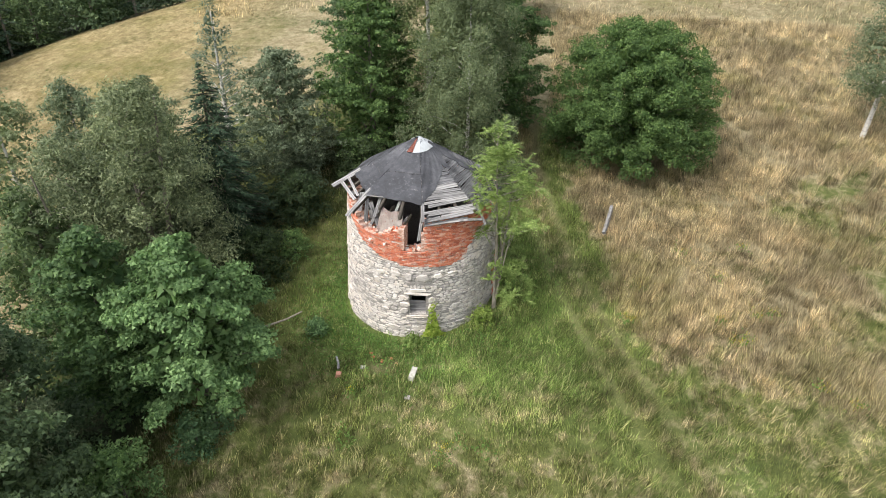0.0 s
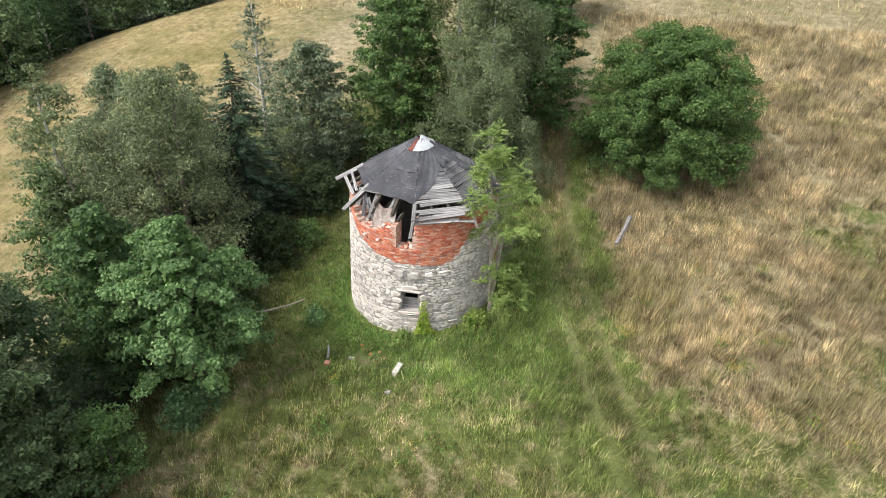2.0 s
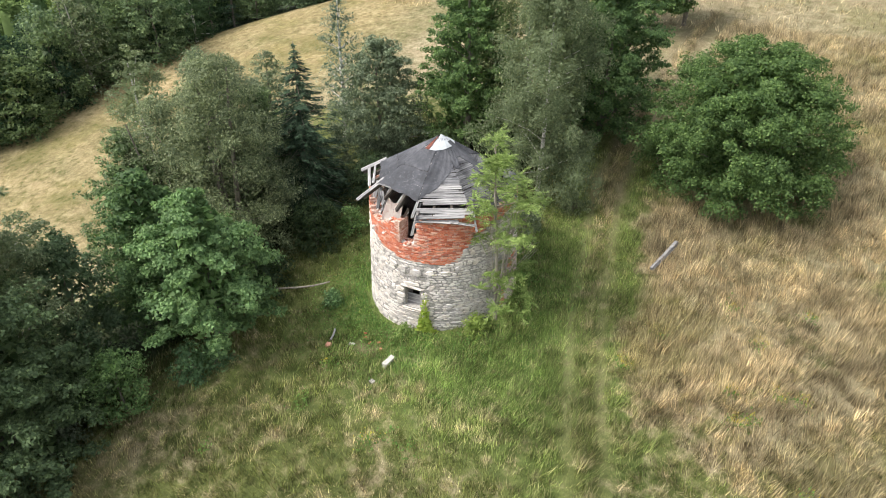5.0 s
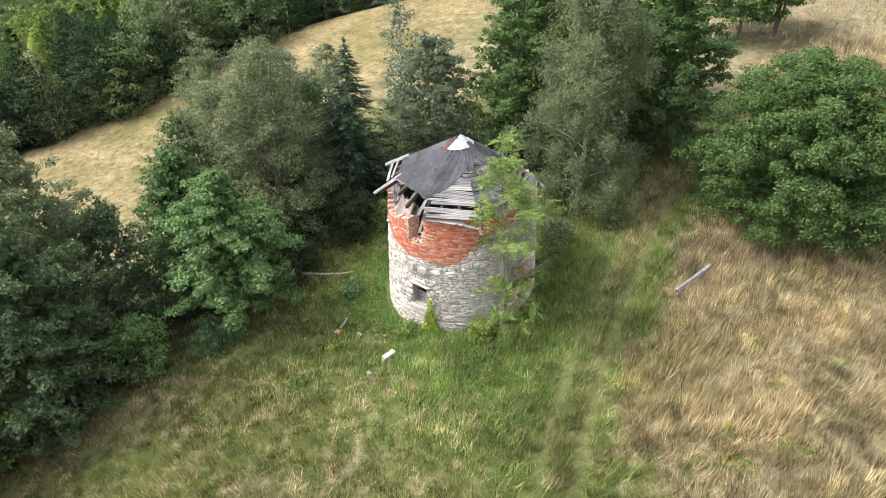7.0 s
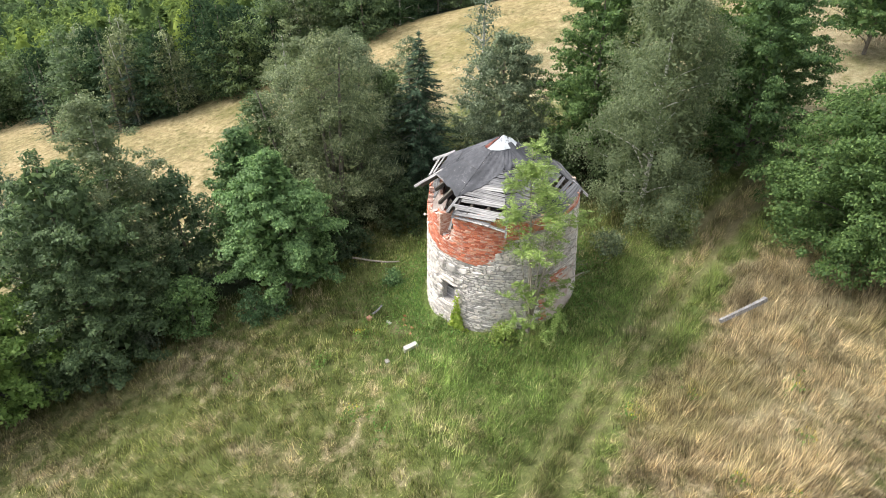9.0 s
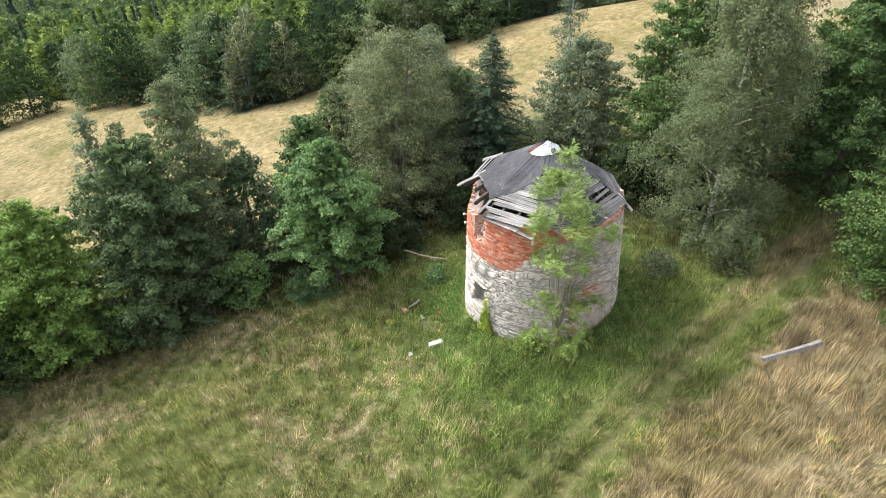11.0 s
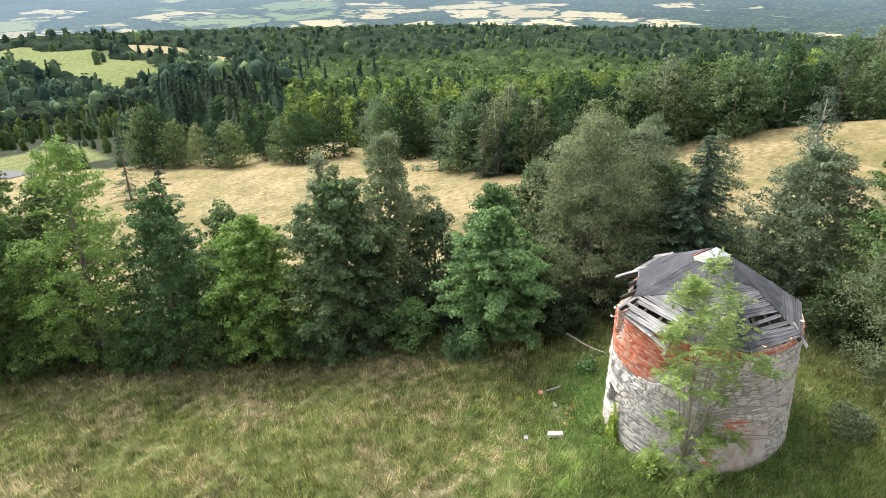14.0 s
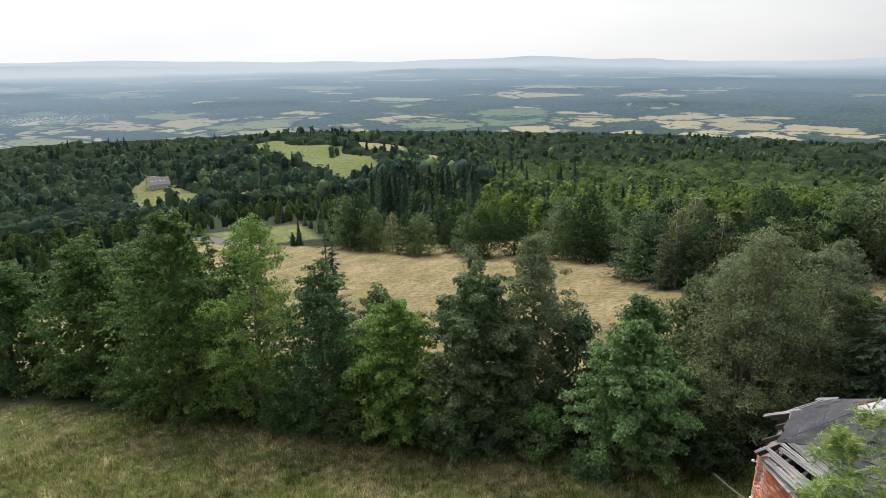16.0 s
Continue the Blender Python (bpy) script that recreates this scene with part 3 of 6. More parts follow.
def wall_top(phi):
    p = (phi + 180) % 360 - 180
    return np.interp(p, [-180, -160, -143, -136, -125, -112, -104, -97, -95, -94, -81.5, -80.5, -70, -60, 180],
                     [5.7, 5.6, 5.35, 4.85, 4.62, 4.75, 5.0, 5.1, 5.15, 4.12, 4.22, 5.4, 5.62, 5.70, 5.70])


def brick_low(phi):
    p = (phi + 180) % 360 - 180
    return np.interp(p, [-180, -150, -138, -126, -110, -95, -60, -52, -38, -25, -10, 5, 60, 180],
                     [5.2, 5.0, 4.5, 4.05, 3.72, 3.52, 3.52, 3.66, 4.75, 5.05, 5.3, 5.5, 5.5, 5.2])


tower = tagged(new("windmill_ruin"), "round ruined stone windmill with red brick band and collapsing roof", "ruin")

# The core of the wall, with the openings cut through it.
DP, DZ = 2.0, 0.13
phis = np.arange(-180, 180, DP)
zs = np.arange(-1.2, 5.75, DZ)
solid = np.zeros((len(phis), len(zs)), bool)
for i, p in enumerate(phis):
    top = wall_top(p + DP / 2) + 0.06 * math.sin(p * 1.7)
    for j, z in enumerate(zs):
        s = z + DZ / 2 < top
        if -90.6 < p + DP / 2 < -77.4 and 1.12 < z + DZ / 2 < 2.12:
            s = False
        solid[i, j] = s
bm = bmesh.new()
cache = {}
THICK = 0.62


def core_vert(i, j, inner):
    key = (i % len(phis), j, inner)
    if key not in cache:
        p = phis[i % len(phis)]
        z = zs[0] + j * DZ
        out = -THICK if inner else -0.012 + 0.014 * math.sin(p * 0.9 + z * 5) * math.sin(z * 3.1 + p * 0.37)
        cache[key] = bm.verts.new(on_wall(p, z, out))
    return cache[key]


for i in range(len(phis)):
    for j in range(len(zs)):
        if not solid[i, j]:
            continue
        first = len(bm.faces)
        red = zs[j] > brick_low(phis[i]) - 0.05
        o = [core_vert(i, j, 0), core_vert(i + 1, j, 0), core_vert(i + 1, j + 1, 0), core_vert(i, j + 1, 0)]
        n = [core_vert(i, j, 1), core_vert(i + 1, j, 1), core_vert(i + 1, j + 1, 1), core_vert(i, j + 1, 1)]
        bm.faces.new(o)
        bm.faces.new(n[::-1])
        for q, (di, dj) in enumerate(((0, -1), (1, 0), (0, 1), (-1, 0))):
            jj = j + dj
            if jj < 0 or jj >= len(zs) or not solid[(i + di) % len(phis), jj]:
                bm.faces.new([o[q], n[q], n[(q + 1) % 4], o[(q + 1) % 4]])
        if red:
            bm.faces.ensure_lookup_table()
            for face in bm.faces[first:]:
                face.material_index = 1
core = part("wall", bm, MORTAR, tower, "thick rubble wall in pale lime mortar")
core.data.materials.append(BRICK_BED)
bm = bmesh.new()
bmesh.ops.create_circle(bm, cap_ends=True, segments=48, radius=2.85)
bmesh.ops.translate(bm, verts=bm.verts, vec=(0, 0.05, 0.75))
part("inner_floor", bm, DARKWOOD, tower, "dark littered floor inside the tower")


def block(phi, z, w, h, depth, seed, bulge=0.0, rough=0.12, corners=4):
    """One stone or brick on the curved wall: a slab with a smaller, uneven face, in place."""
    q = np.random.default_rng(seed)
    deg = math.degrees(w / 2 / wall_r(z))
    if corners == 4:
        ring = np.array(((-1, -1), (1, -1), (1, 1), (-1, 1)), float)
    else:
        a = (np.arange(corners) + q.uniform(-0.3, 0.3, corners)) * 2 * np.pi / corners + q.uniform(0, 6)
        c, sn = np.cos(a), np.sin(a)
        k = (np.abs(c) ** 3.4 + np.abs(sn) ** 3.4) ** (-1 / 3.4)
        ring = np.stack([c * k, sn * k], -1)
    tilt = q.uniform(-0.25, 0.25) * (corners > 4)
    v = []
    for out, grow in ((-0.06, 1.0), (depth * 0.6, 1.0), (depth, 0.84)):
        for sx, sz in ring:
            jx, jz = q.uniform(-rough, rough, 2) * (out > 0)
            v.append(on_wall(phi + deg * (sx * grow + jx), z + h / 2 * (sz * grow + jz + tilt * sx), out + q.uniform(-0.3, 0.3) * depth * (out > 0)))
    n = corners
    f = [(k + m, k + (m + 1) % n, k + n + (m + 1) % n, k + n + m) for k in (0, n) for m in range(n)]
    top = list(range(2 * n, 3 * n))
    f += [tuple(top)] if n == 4 else [tuple(top[:4]), (top[0], top[3], top[4], top[5])]
    return np.array(v), np.array(f)


def lay_pieces(name, parent, mat, pieces, chosen, rest_label):
    """The chosen pieces as objects of their own, the rest joined."""
    rest = []
    for k, (v, f) in enumerate(pieces):
        if chosen[k]:
            c = v.mean(0)
            ob = child(name, raw_mesh(name, v - c, f, mat), parent)
            ob.location = c
        else:
            rest.append((v, f))
    if rest:
        v, f = join(rest)
        tagged(child(name + "work", raw_mesh(name + "work", v, f, mat), parent, rest_label), kind="stuff")


stones, stone_at = [], []
z, row = -0.35, 0
q = np.random.default_rng(11)
while z < 5.55:
    h = q.uniform(0.065, 0.165)
    phi = -180 + q.uniform(0, 5)
    while phi < 180:
        w = q.uniform(0.14, 0.40) if h > 0.12 else q.uniform(0.18, 0.62)
        deg = math.degrees(w / wall_r(z))
        mid = phi + deg / 2
        zz = z + h / 2 + 0.05 * math.sin(math.radians(mid * 3) + row * 0.3) + q.uniform(-0.018, 0.018)
        in_window = -92.5 < mid + deg / 2 + 1 and mid - deg / 2 < -75.5 and 1.0 < zz < 2.25
        in_patch = -13 < mid < 27 and zz < 2.75 - 0.02 * abs(mid - 5)
        fits = zz + h / 2 < min(brick_low(mid), wall_top(mid)) + 0.03
        if fits and not in_window and not in_patch and q.random() > 0.09:
            big = q.random() < 0.09
            stones.append(block(mid, zz, w * q.uniform(0.82, 1.04) - 0.012, h * (1.5 if big else q.uniform(0.75, 1.08)) - 0.008, q.uniform(0.004, 0.024) + 0.02 * big, 1000 + len(stones), 0.1, 0.14, 6))
            stone_at.append((mid, zz))
        phi += deg
    z += h
    row += 1
# Long stones round the low window.
for p, zz, w, h in ((-84, 2.19, 1.15, 0.13), (-84, 2.36, 0.7, 0.17), (-93.6, 1.95, 0.36, 0.2), (-93.2, 1.62, 0.42, 0.24), (-93.6, 1.3, 0.34, 0.25), (-74.2, 1.9, 0.3, 0.3), (-73.8, 1.5, 0.36, 0.34), (-84, 1.04, 1.0, 0.12),
                   (-80.5, 2.98, 0.52, 0.33), (-90.5, 3.0, 0.30, 0.34), (-100, 3.1, 0.42, 0.2), (-70, 3.06, 0.36, 0.22), (-60, 3.1, 0.34, 0.2), (-50, 3.32, 0.26, 0.24)):
    stones.append(block(p, zz, w, h, 0.075, 5000 + len(stones), 0.1, 0.1, 6))
    stone_at.append((p, zz))
stone_at = np.array(stone_at)
score = np.abs(stone_at[:, 0] + 70) * 0.06 + np.abs(stone_at[:, 1] - 1.7) * 0.9
chosen = score <= np.sort(score)[min(299, len(score) - 1)]
lay_pieces("stone", core, STONE, stones, chosen, "pale grey rubble stones of the wall")

bricks, brick_at = [], []
row = 0
z = 3.5
while z < 5.72:
    phi = -150 + (row % 2) * 2.3
    while phi < 75:
        w = 0.27 if (row % 3) else 0.14
        w *= q.uniform(0.9, 1.05)
        deg = math.degrees((w + 0.013) / wall_r(z))
        mid = phi + deg / 2
        top = wall_top(mid) - 0.02
        hole = -95.5 < mid + deg * 0.35 and mid - deg * 0.35 < -80.3 and z > 4.12
        if brick_low(mid) - 0.05 < z < top - 0.03 and not hole and q.random() > 0.025:
            bricks.append(block(mid, z + 0.034, w, 0.064, q.uniform(0.004, 0.022), 20000 + len(bricks), 0.0, 0.05))
            brick_at.append((mid, z))
        phi += deg
    z += 0.077
    row += 1
brick_at = np.array(brick_at)
score = np.abs(brick_at[:, 0] + 72) * 0.05 + np.abs(brick_at[:, 1] - 4.6) * 0.8
chosen = score <= np.sort(score)[min(299, len(score) - 1)]
bm = bmesh.new()
lay_pieces("brick", core, BRICK, bricks, chosen, "red bricks of the upper band")
bm.free()

# Walled-up doorway, plastered over, with bricks showing at its edges.
bm = bmesh.new()
grid = {}
for i, p in enumerate(np.linspace(-12.5, 26.5, 22)):
    for j, zz in enumerate(np.linspace(-0.3, 2.72 - 0.0, 22)):
        rag = 0.12 * math.sin(i * 1.7) + 0.08 * math.sin(i * 3.1 + 1)
        grid[i, j] = bm.verts.new(on_wall(p + 0.6 * math.sin(j * 1.3), zz + rag * (j / 21), 0.015 + 0.008 * math.sin(i * 2.1 + j * 1.3)))
for i in range(21):
    for j in range(21):
        bm.faces.new((grid[i, j], grid[i + 1, j], grid[i + 1, j + 1], grid[i, j + 1]))
patch = part("blocked_doorway", bm, PLASTER, tower, "walled-up doorway with flaking pinkish plaster")
patch_bricks = []
for k in range(64):
    side = k % 3
    p, zz = ((q.uniform(-4, 12), q.uniform(2.45, 2.9)), (q.uniform(-13, -9), q.uniform(0.3, 2.3)), (q.uniform(-12, 26), q.uniform(0.02, 0.35)))[side]
    patch_bricks.append(block(p, round(zz / 0.077) * 0.077, 0.24, 0.062, 0.03, 9000 + k, 0, 0.06))
lay_pieces("brick", patch, BRICK, patch_bricks, np.ones(len(patch_bricks), bool), "")


def plank(name, parent, a, b, width, thick, mat, up=(0, 0, 1), label="", seed=0, ragged=0.06):
    """A weathered board from a to b, slightly bowed, with uneven ends; its long side runs along local x."""
    q = np.random.default_rng(seed + 77)
    a, b = Vector(a), Vector(b)
    x = (b - a).normalized()
    z = Vector(up)
    z = (z - z.dot(x) * x).normalized()
    y = z.cross(x)
    m = Matrix((x, y, z)).transposed().to_4x4()
    m.translation = (a + b) / 2
    half = (b - a).length / 2
    v, n = [], 5
    for k in range(n):
        s = -1 + 2 * k / (n - 1)
        bow = 0.02 * half * (1 - s * s) * q.uniform(-0.6, 0.6)
        w = width * (1 + q.uniform(-0.07, 0.07))
        for yy, zz in ((-1, -1), (1, -1), (1, 1), (-1, 1)):
            e = q.uniform(-ragged, ragged) if k in (0, n - 1) else 0
            v.append((s * half + e, yy * w / 2, zz * thick / 2 + bow))
    f = [(k * 4 + c, k * 4 + (c + 1) % 4, k * 4 + 4 + (c + 1) % 4, k * 4 + 4 + c) for k in range(n - 1) for c in range(4)]
    f += [(3, 2, 1, 0), ((n - 1) * 4, (n - 1) * 4 + 1, (n - 1) * 4 + 2, (n - 1) * 4 + 3)]
    ob = child(name, raw_mesh(name, np.array(v), np.array(f), mat), parent, label)
    ob.matrix_basis = m
    return ob


# Window board and lintel in the low window.
wa, wb = on_wall(-90.0, 1.42, -0.28), on_wall(-77.6, 1.42, -0.28)
hatch = child("window_boards", raw_mesh("window_boards", np.zeros((3, 3)) + np.arange(3)[:, None] * 1e-4 + wa, [(0, 1, 2)], DARKWOOD), tower, "grey boards closing the lower half of the window")
for k in range(3):
    zz = 1.20 + 0.19 * k
    plank("board", hatch, on_wall(-90.6, zz, -0.26), on_wall(-77.2, zz, -0.26), 0.18, 0.04, WOOD, up=(0.1, -1, 0), seed=k)
plank("lintel", tower, on_wall(-92.0, 2.13, -0.18), on_wall(-76, 2.13, -0.18), 0.3, 0.09, DARKWOOD, label="old timber lintel", seed=9)

# Insulators on the brick band.
for p, zz in ((-119.5, 4.42), (-107.5, 4.42)):
    bm = bmesh.new()
    bmesh.ops.create_uvsphere(bm, u_segments=12, v_segments=8, radius=0.055)
    bmesh.ops.create_cone(bm, cap_ends=True, segments=8, radius1=0.02, radius2=0.02, depth=0.2, matrix=Matrix.Translation((0, 0, -0.1)))
    ob = part("insulator", bm, CERAMIC, tower, "white porcelain insulator")
    c = on_wall(p, zz, 0.14)
    d = Vector(on_wall(p, zz, 0.3) - c)
    ob.matrix_basis = Matrix.Translation(c) @ d.to_track_quat("Z", "Y").to_matrix().to_4x4()

# ---- the tower's roof ----
APEX = np.array((-0.16, -0.2, 7.80))
HIPS = [-164, -132, -80, -41, 1, 41, 88, 143, 196]
EAVE_R = [3.72, 3.66, 3.62, 3.56, 3.46, 3.38, 3.36, 3.52, 3.72]
EAVE_Z = [5.70, 5.42, 5.70, 5.70, 5.70, 5.70, 5.70, 5.70, 5.70]


def hip_at(k, s):
    """A place on hip k, from the apex (0) to the eave (1)."""
    a = math.radians(HIPS[k])
    e = np.array((EAVE_R[k] * math.cos(a) - 0.05, EAVE_R[k] * math.sin(a) - 0.10, EAVE_Z[k]))
    return APEX + (e - APEX) * s


def face_at(k, u, s, out=0.0):
    """A place on the roof face between hips k and k + 1."""
    p = hip_at(k, s) * (1 - u) + hip_at(k + 1, s) * u
    n = np.cross(hip_at(k, 1) - APEX, hip_at(k + 1, 1) - APEX)
    return p + n / np.linalg.norm(n) * out


def face_up(k):
    n = np.cross(hip_at(k, 1) - APEX, hip_at(k + 1, 1) - APEX)
    return n / np.linalg.norm(n)


def felt_patch(parent, k, lower, label="", out=0.045):
    """Felt over a face, from the apex down to lower(u)."""
    bm = bmesh.new()
    g = {}
    nu, ns = 14, 14
    for i in range(nu + 1):
        for j in range(ns + 1):
            u = i / nu
            s = 0.04 + (lower(u) - 0.04) * j / ns
            sag = 0.016 * math.sin(i * 1.3 + k) * math.sin(j * 1.1 + 2 * k)
            edge = 0.008 * math.sin(i * 0.9 + k * 1.7) + 0.005 * math.sin(i * 2.6) if j == ns else 0
            g[i, j] = bm.verts.new(face_at(k, u, s + edge, out + sag))
    for i in range(nu):
        for j in range(ns):
            bm.faces.new((g[i, j], g[i, j + 1], g[i + 1, j + 1], g[i + 1, j]))
    bmesh.ops.recalc_face_normals(bm, faces=bm.faces)
    bmesh.ops.solidify(bm, geom=bm.faces, thickness=0.018)
    return part("roofing_felt", bm, FELT, parent, label)


roof = child("roof", raw_mesh("roof", *tube(np.stack([APEX - (0, 0, 0.9), APEX - (0, 0, 0.06)]), (0.10, 0.09), 8), DARKWOOD), tower, "eight-sided timber roof with torn felt and missing boards")
lowers = {0: lambda u: 0.74 + 0.02 * u, 1: lambda u: 0.76 + 0.05 * u, 2: lambda u: 0.80 - 0.42 * u, 3: lambda u: 0.40 - 0.10 * u + 0.05 * math.sin(u * 9), 4: lambda u: 0.22 + 0.24 * u, 5: lambda u: 0.74, 6: lambda u: 0.95, 7: lambda u: 0.97}
for k, f in lowers.items():
    felt_patch(roof, k, f, "black weathered roofing felt")
# Overlaps between the felt's lengths.
for k, rows in ((0, (0.52,)), (1, (0.46,)), (6, (0.36, 0.66)), (7, (0.34, 0.58, 0.8))):
    for s in rows:
        bm = bmesh.new()
        g = {}
        for i in range(13):
            u = 0.01 + 0.98 * i / 12
            if s > lowers[k](u) - 0.03:
                break
            for j in range(2):
                g[i, j] = bm.verts.new(face_at(k, u, s + 0.004 * math.sin(i * 0.8 + k) + 0.009 * j, 0.066 + 0.016 * math.sin(i * 1.3 + k) * math.sin(s * 15)))
        n = len(g) // 2
        for i in range(n - 1):
            bm.faces.new((g[i, 0], g[i, 1], g[i + 1, 1], g[i + 1, 0]))
        bmesh.ops.recalc_face_normals(bm, faces=bm.faces)
        bmesh.ops.solidify(bm, geom=bm.faces, thickness=0.012)
        part("felt_lap", bm, LAP, roof)
# A strip of felt down the hip between the grey board faces.
bm = bmesh.new()
g = {}
for j in range(16):
    s = 0.1 + 0.86 * j / 15
    w = 0.10 + 0.03 * math.sin(j * 1.9)
    for i, (kk, u) in enumerate(((3, 1 - w * 0.9 / max(s, 0.25)), (3, 1.0), (4, w * 1.1 / max(s, 0.25)))):
        g[i, j] = bm.verts.new(face_at(kk, u, s, 0.06 if i != 1 else 0.085))
for i in range(2):
    for j in range(15):
        bm.faces.new((g[i, j], g[i, j + 1], g[i + 1, j + 1], g[i + 1, j]))
bmesh.ops.recalc_face_normals(bm, faces=bm.faces)
bmesh.ops.solidify(bm, geom=bm.faces, thickness=0.012)
part("felt_strip", bm, FELT, roof, "torn grey felt strip along a hip")
# Rafters on each hip and two between.
for k in range(8):
    for u in (0.0, 0.34, 0.67):
        end = 0.98 if (k, u) not in ((0, 0.34), (1, 0.34), (0, 0.67)) else 0.9
        a, b = face_at(k, u, 0.06 + (u > 0) * 0.12, -0.10), face_at(k, u, end, -0.10)
        plank("rafter", roof, a, b, 0.11, 0.13, DARKWOOD, up=face_up(k), seed=k * 7 + int(u * 10))
# Boards across the faces; some rows are lost.
LOST = {0: (0.74, 1.0), 1: (0.78, 1.0), 7: (0.86, 1.0)}
for k in range(8):
    s, row = 0.10, 0
    while s < 0.985:
        w = 0.145 * (1 + 0.15 * math.sin(row * 2.3 + k))
        ds = w / 4.2
        lost = k in LOST and LOST[k][0] < s < LOST[k][1]
        u0, u1 = 0.0, 1.0
        if k == 0 and 0.78 < s < 0.90:
            lost, u1 = row % 2 == 0, 0.8
        if k == 4 and 0.66 < s < 0.80:
            lost = row % 2 == 0
            u0, u1 = (0.0, 1.0) if not lost else (0.0, 0.2)
            lost = False
        if k == 2 and s > 0.80:
            lost = row % 3 == 1
            u0 = 0.02 + 0.1 * math.sin(row * 4.1) ** 2
        if k == 3 and 0.74 < s < 0.80:
            u1 = 0.72
        if k == 6 and s > 0.9:
            lost = row % 2 == 1
        if not lost:
            tilt = 0.012 * math.sin(row * 5.3 + k * 2)
            plank("roof_board", roof, face_at(k, u0, s + tilt, 0.005 + 0.012 * (row % 2)), face_at(k, u1, s - tilt, 0.005 + 0.012 * ((row + 1) % 2)), w * 0.9, 0.028, GREYBOARD if k in (3, 4, 5) or (k == 2 and s < 0.62) else WOOD, up=face_up(k), seed=100 * k + row)
        s += ds
        row += 1
# Loose and hanging boards over the broken corner.
for a, b, w in (((0.35, -3.30, 4.72), (0.48, -2.95, 6.0), 0.12), ((0.62, -3.35, 5.62), (2.35, -2.75, 5.9), 0.2), ((0.55, -3.4, 5.48), (2.2, -2.85, 5.62), 0.17),
                ((1.9, -3.0, 5.62), (2.75, -2.55, 5.5), 0.12), ((2.9, -2.65, 5.30), (2.35, -2.1, 6.2), 0.08), ((-1.55, -2.62, 5.25), (-1.3, -2.0, 6.2), 0.12), ((-0.75, -2.95, 5.35), (-0.45, -2.4, 6.15), 0.10),
                ((-2.35, -2.2, 4.85), (-2.2, -1.9, 5.9), 0.2), ((-2.0, -2.3, 4.8), (-1.95, -2.1, 5.75), 0.16), ((2.62, 2.20, 5.5), (1.9, 1.95, 6.0), 0.1),
                (tuple(hip_at(0, 1.01) + (0, 0, 0.04)), tuple(hip_at(0, 0.68) + (0, 0, 0.05)), 0.2), (tuple(hip_at(1, 1.04) + (0, 0, 0.0)), tuple(hip_at(1, 0.70) + (0, 0, 0.03)), 0.16), (tuple(hip_at(2, 0.99)), tuple(hip_at(2, 0.76)), 0.12)):
    plank("loose_board", roof, a, b, w, 0.035, WOOD, up=(0.1, -0.5, 1), seed=int(abs(a[0] * 100)))
# Splintered timber fallen together in the broken corner.
qb = np.random.default_rng(41)
for k in range(14):
    p = -150 + 4.2 * k + qb.uniform(-2, 2)
    a = on_wall(p, 4.35 + qb.uniform(0, 0.5), -0.45 + qb.uniform(-0.15, 0.2))
    b = on_wall(p + qb.uniform(-14, 16), 5.35 + qb.uniform(-0.15, 0.3), -0.45 + qb.uniform(-0.5, 0.3))
    plank("fallen_board", roof, a, b, qb.uniform(0.07, 0.17), 0.03, WOOD if k % 3 else DARKWOOD, up=(qb.uniform(-1, 1), -1, 0.4), seed=700 + k, ragged=0.14)
# Wall plate, pieces of timber on the wall's head.
for p0, p1 in ((-78, -58), (-60, -40), (-42, -20), (-22, 0), (-2, 20), (18, 40), (-156, -146)):
    plank("wall_plate", roof, on_wall(p0, 5.66, -0.15), on_wall(p1, 5.66, -0.15), 0.16, 0.14, WOOD, seed=p0 + 300)
# The metal cap.
bm = bmesh.new()
tip = bm.verts.new(APEX + (0, 0, 0.05))
ring = [bm.verts.new(face_at(k, u, s, 0.07)) for k, u, s in ((1, 0.50, 0.215), (2, 0.0, 0.205), (2, 0.6, 0.195), (3, 0.0, 0.175), (4, 0.0, 0.17), (5, 0.0, 0.15), (6, 0.0, 0.14), (7, 0.0, 0.12))]
for k in range(7):
    bm.faces.new((tip, ring[k], ring[k + 1]))
bmesh.ops.recalc_face_normals(bm, faces=bm.faces)
bmesh.ops.solidify(bm, geom=bm.faces, thickness=0.015)
cap = part("roof_cap", bm, WHITE, roof, "pale sheet-metal cap with a rusty red stripe")
bm = bmesh.new()
f0 = [face_at(1, 0.10, 0.03, 0.075), face_at(1, 0.16, 0.215, 0.07), face_at(1, 0.56, 0.215, 0.09), face_at(1, 0.60, 0.03, 0.10)]
bm.faces.new([bm.verts.new(p) for p in f0])
bmesh.ops.solidify(bm, geom=bm.faces, thickness=0.01)
part("red_stripe", bm, RUST, cap, "rusty red stripe")
# Fallen slab of pinkish plaster and rubble in the broken corner.
bm = bmesh.new()
g = {}
for i in range(9):
    for j in range(9):
        p = on_wall(-117 + 20 * i / 8, 4.72 + 0.95 * j / 8 + 0.04 * math.sin(i * 1.1 + 1) * j / 8, -0.14 - 0.30 * j / 8 + 0.035 * math.sin(i * 0.8 + j * 0.6))
        g[i, j] = bm.verts.new(p)
for i in range(8):
    for j in range(8):
        bm.faces.new((g[i, j], g[i + 1, j], g[i + 1, j + 1], g[i, j + 1]))
bmesh.ops.solidify(bm, geom=bm.faces, thickness=0.12)
part("plaster_slab", bm, PLASTER, tower, "broken slab of pinkish plastered brick")
rubble = []
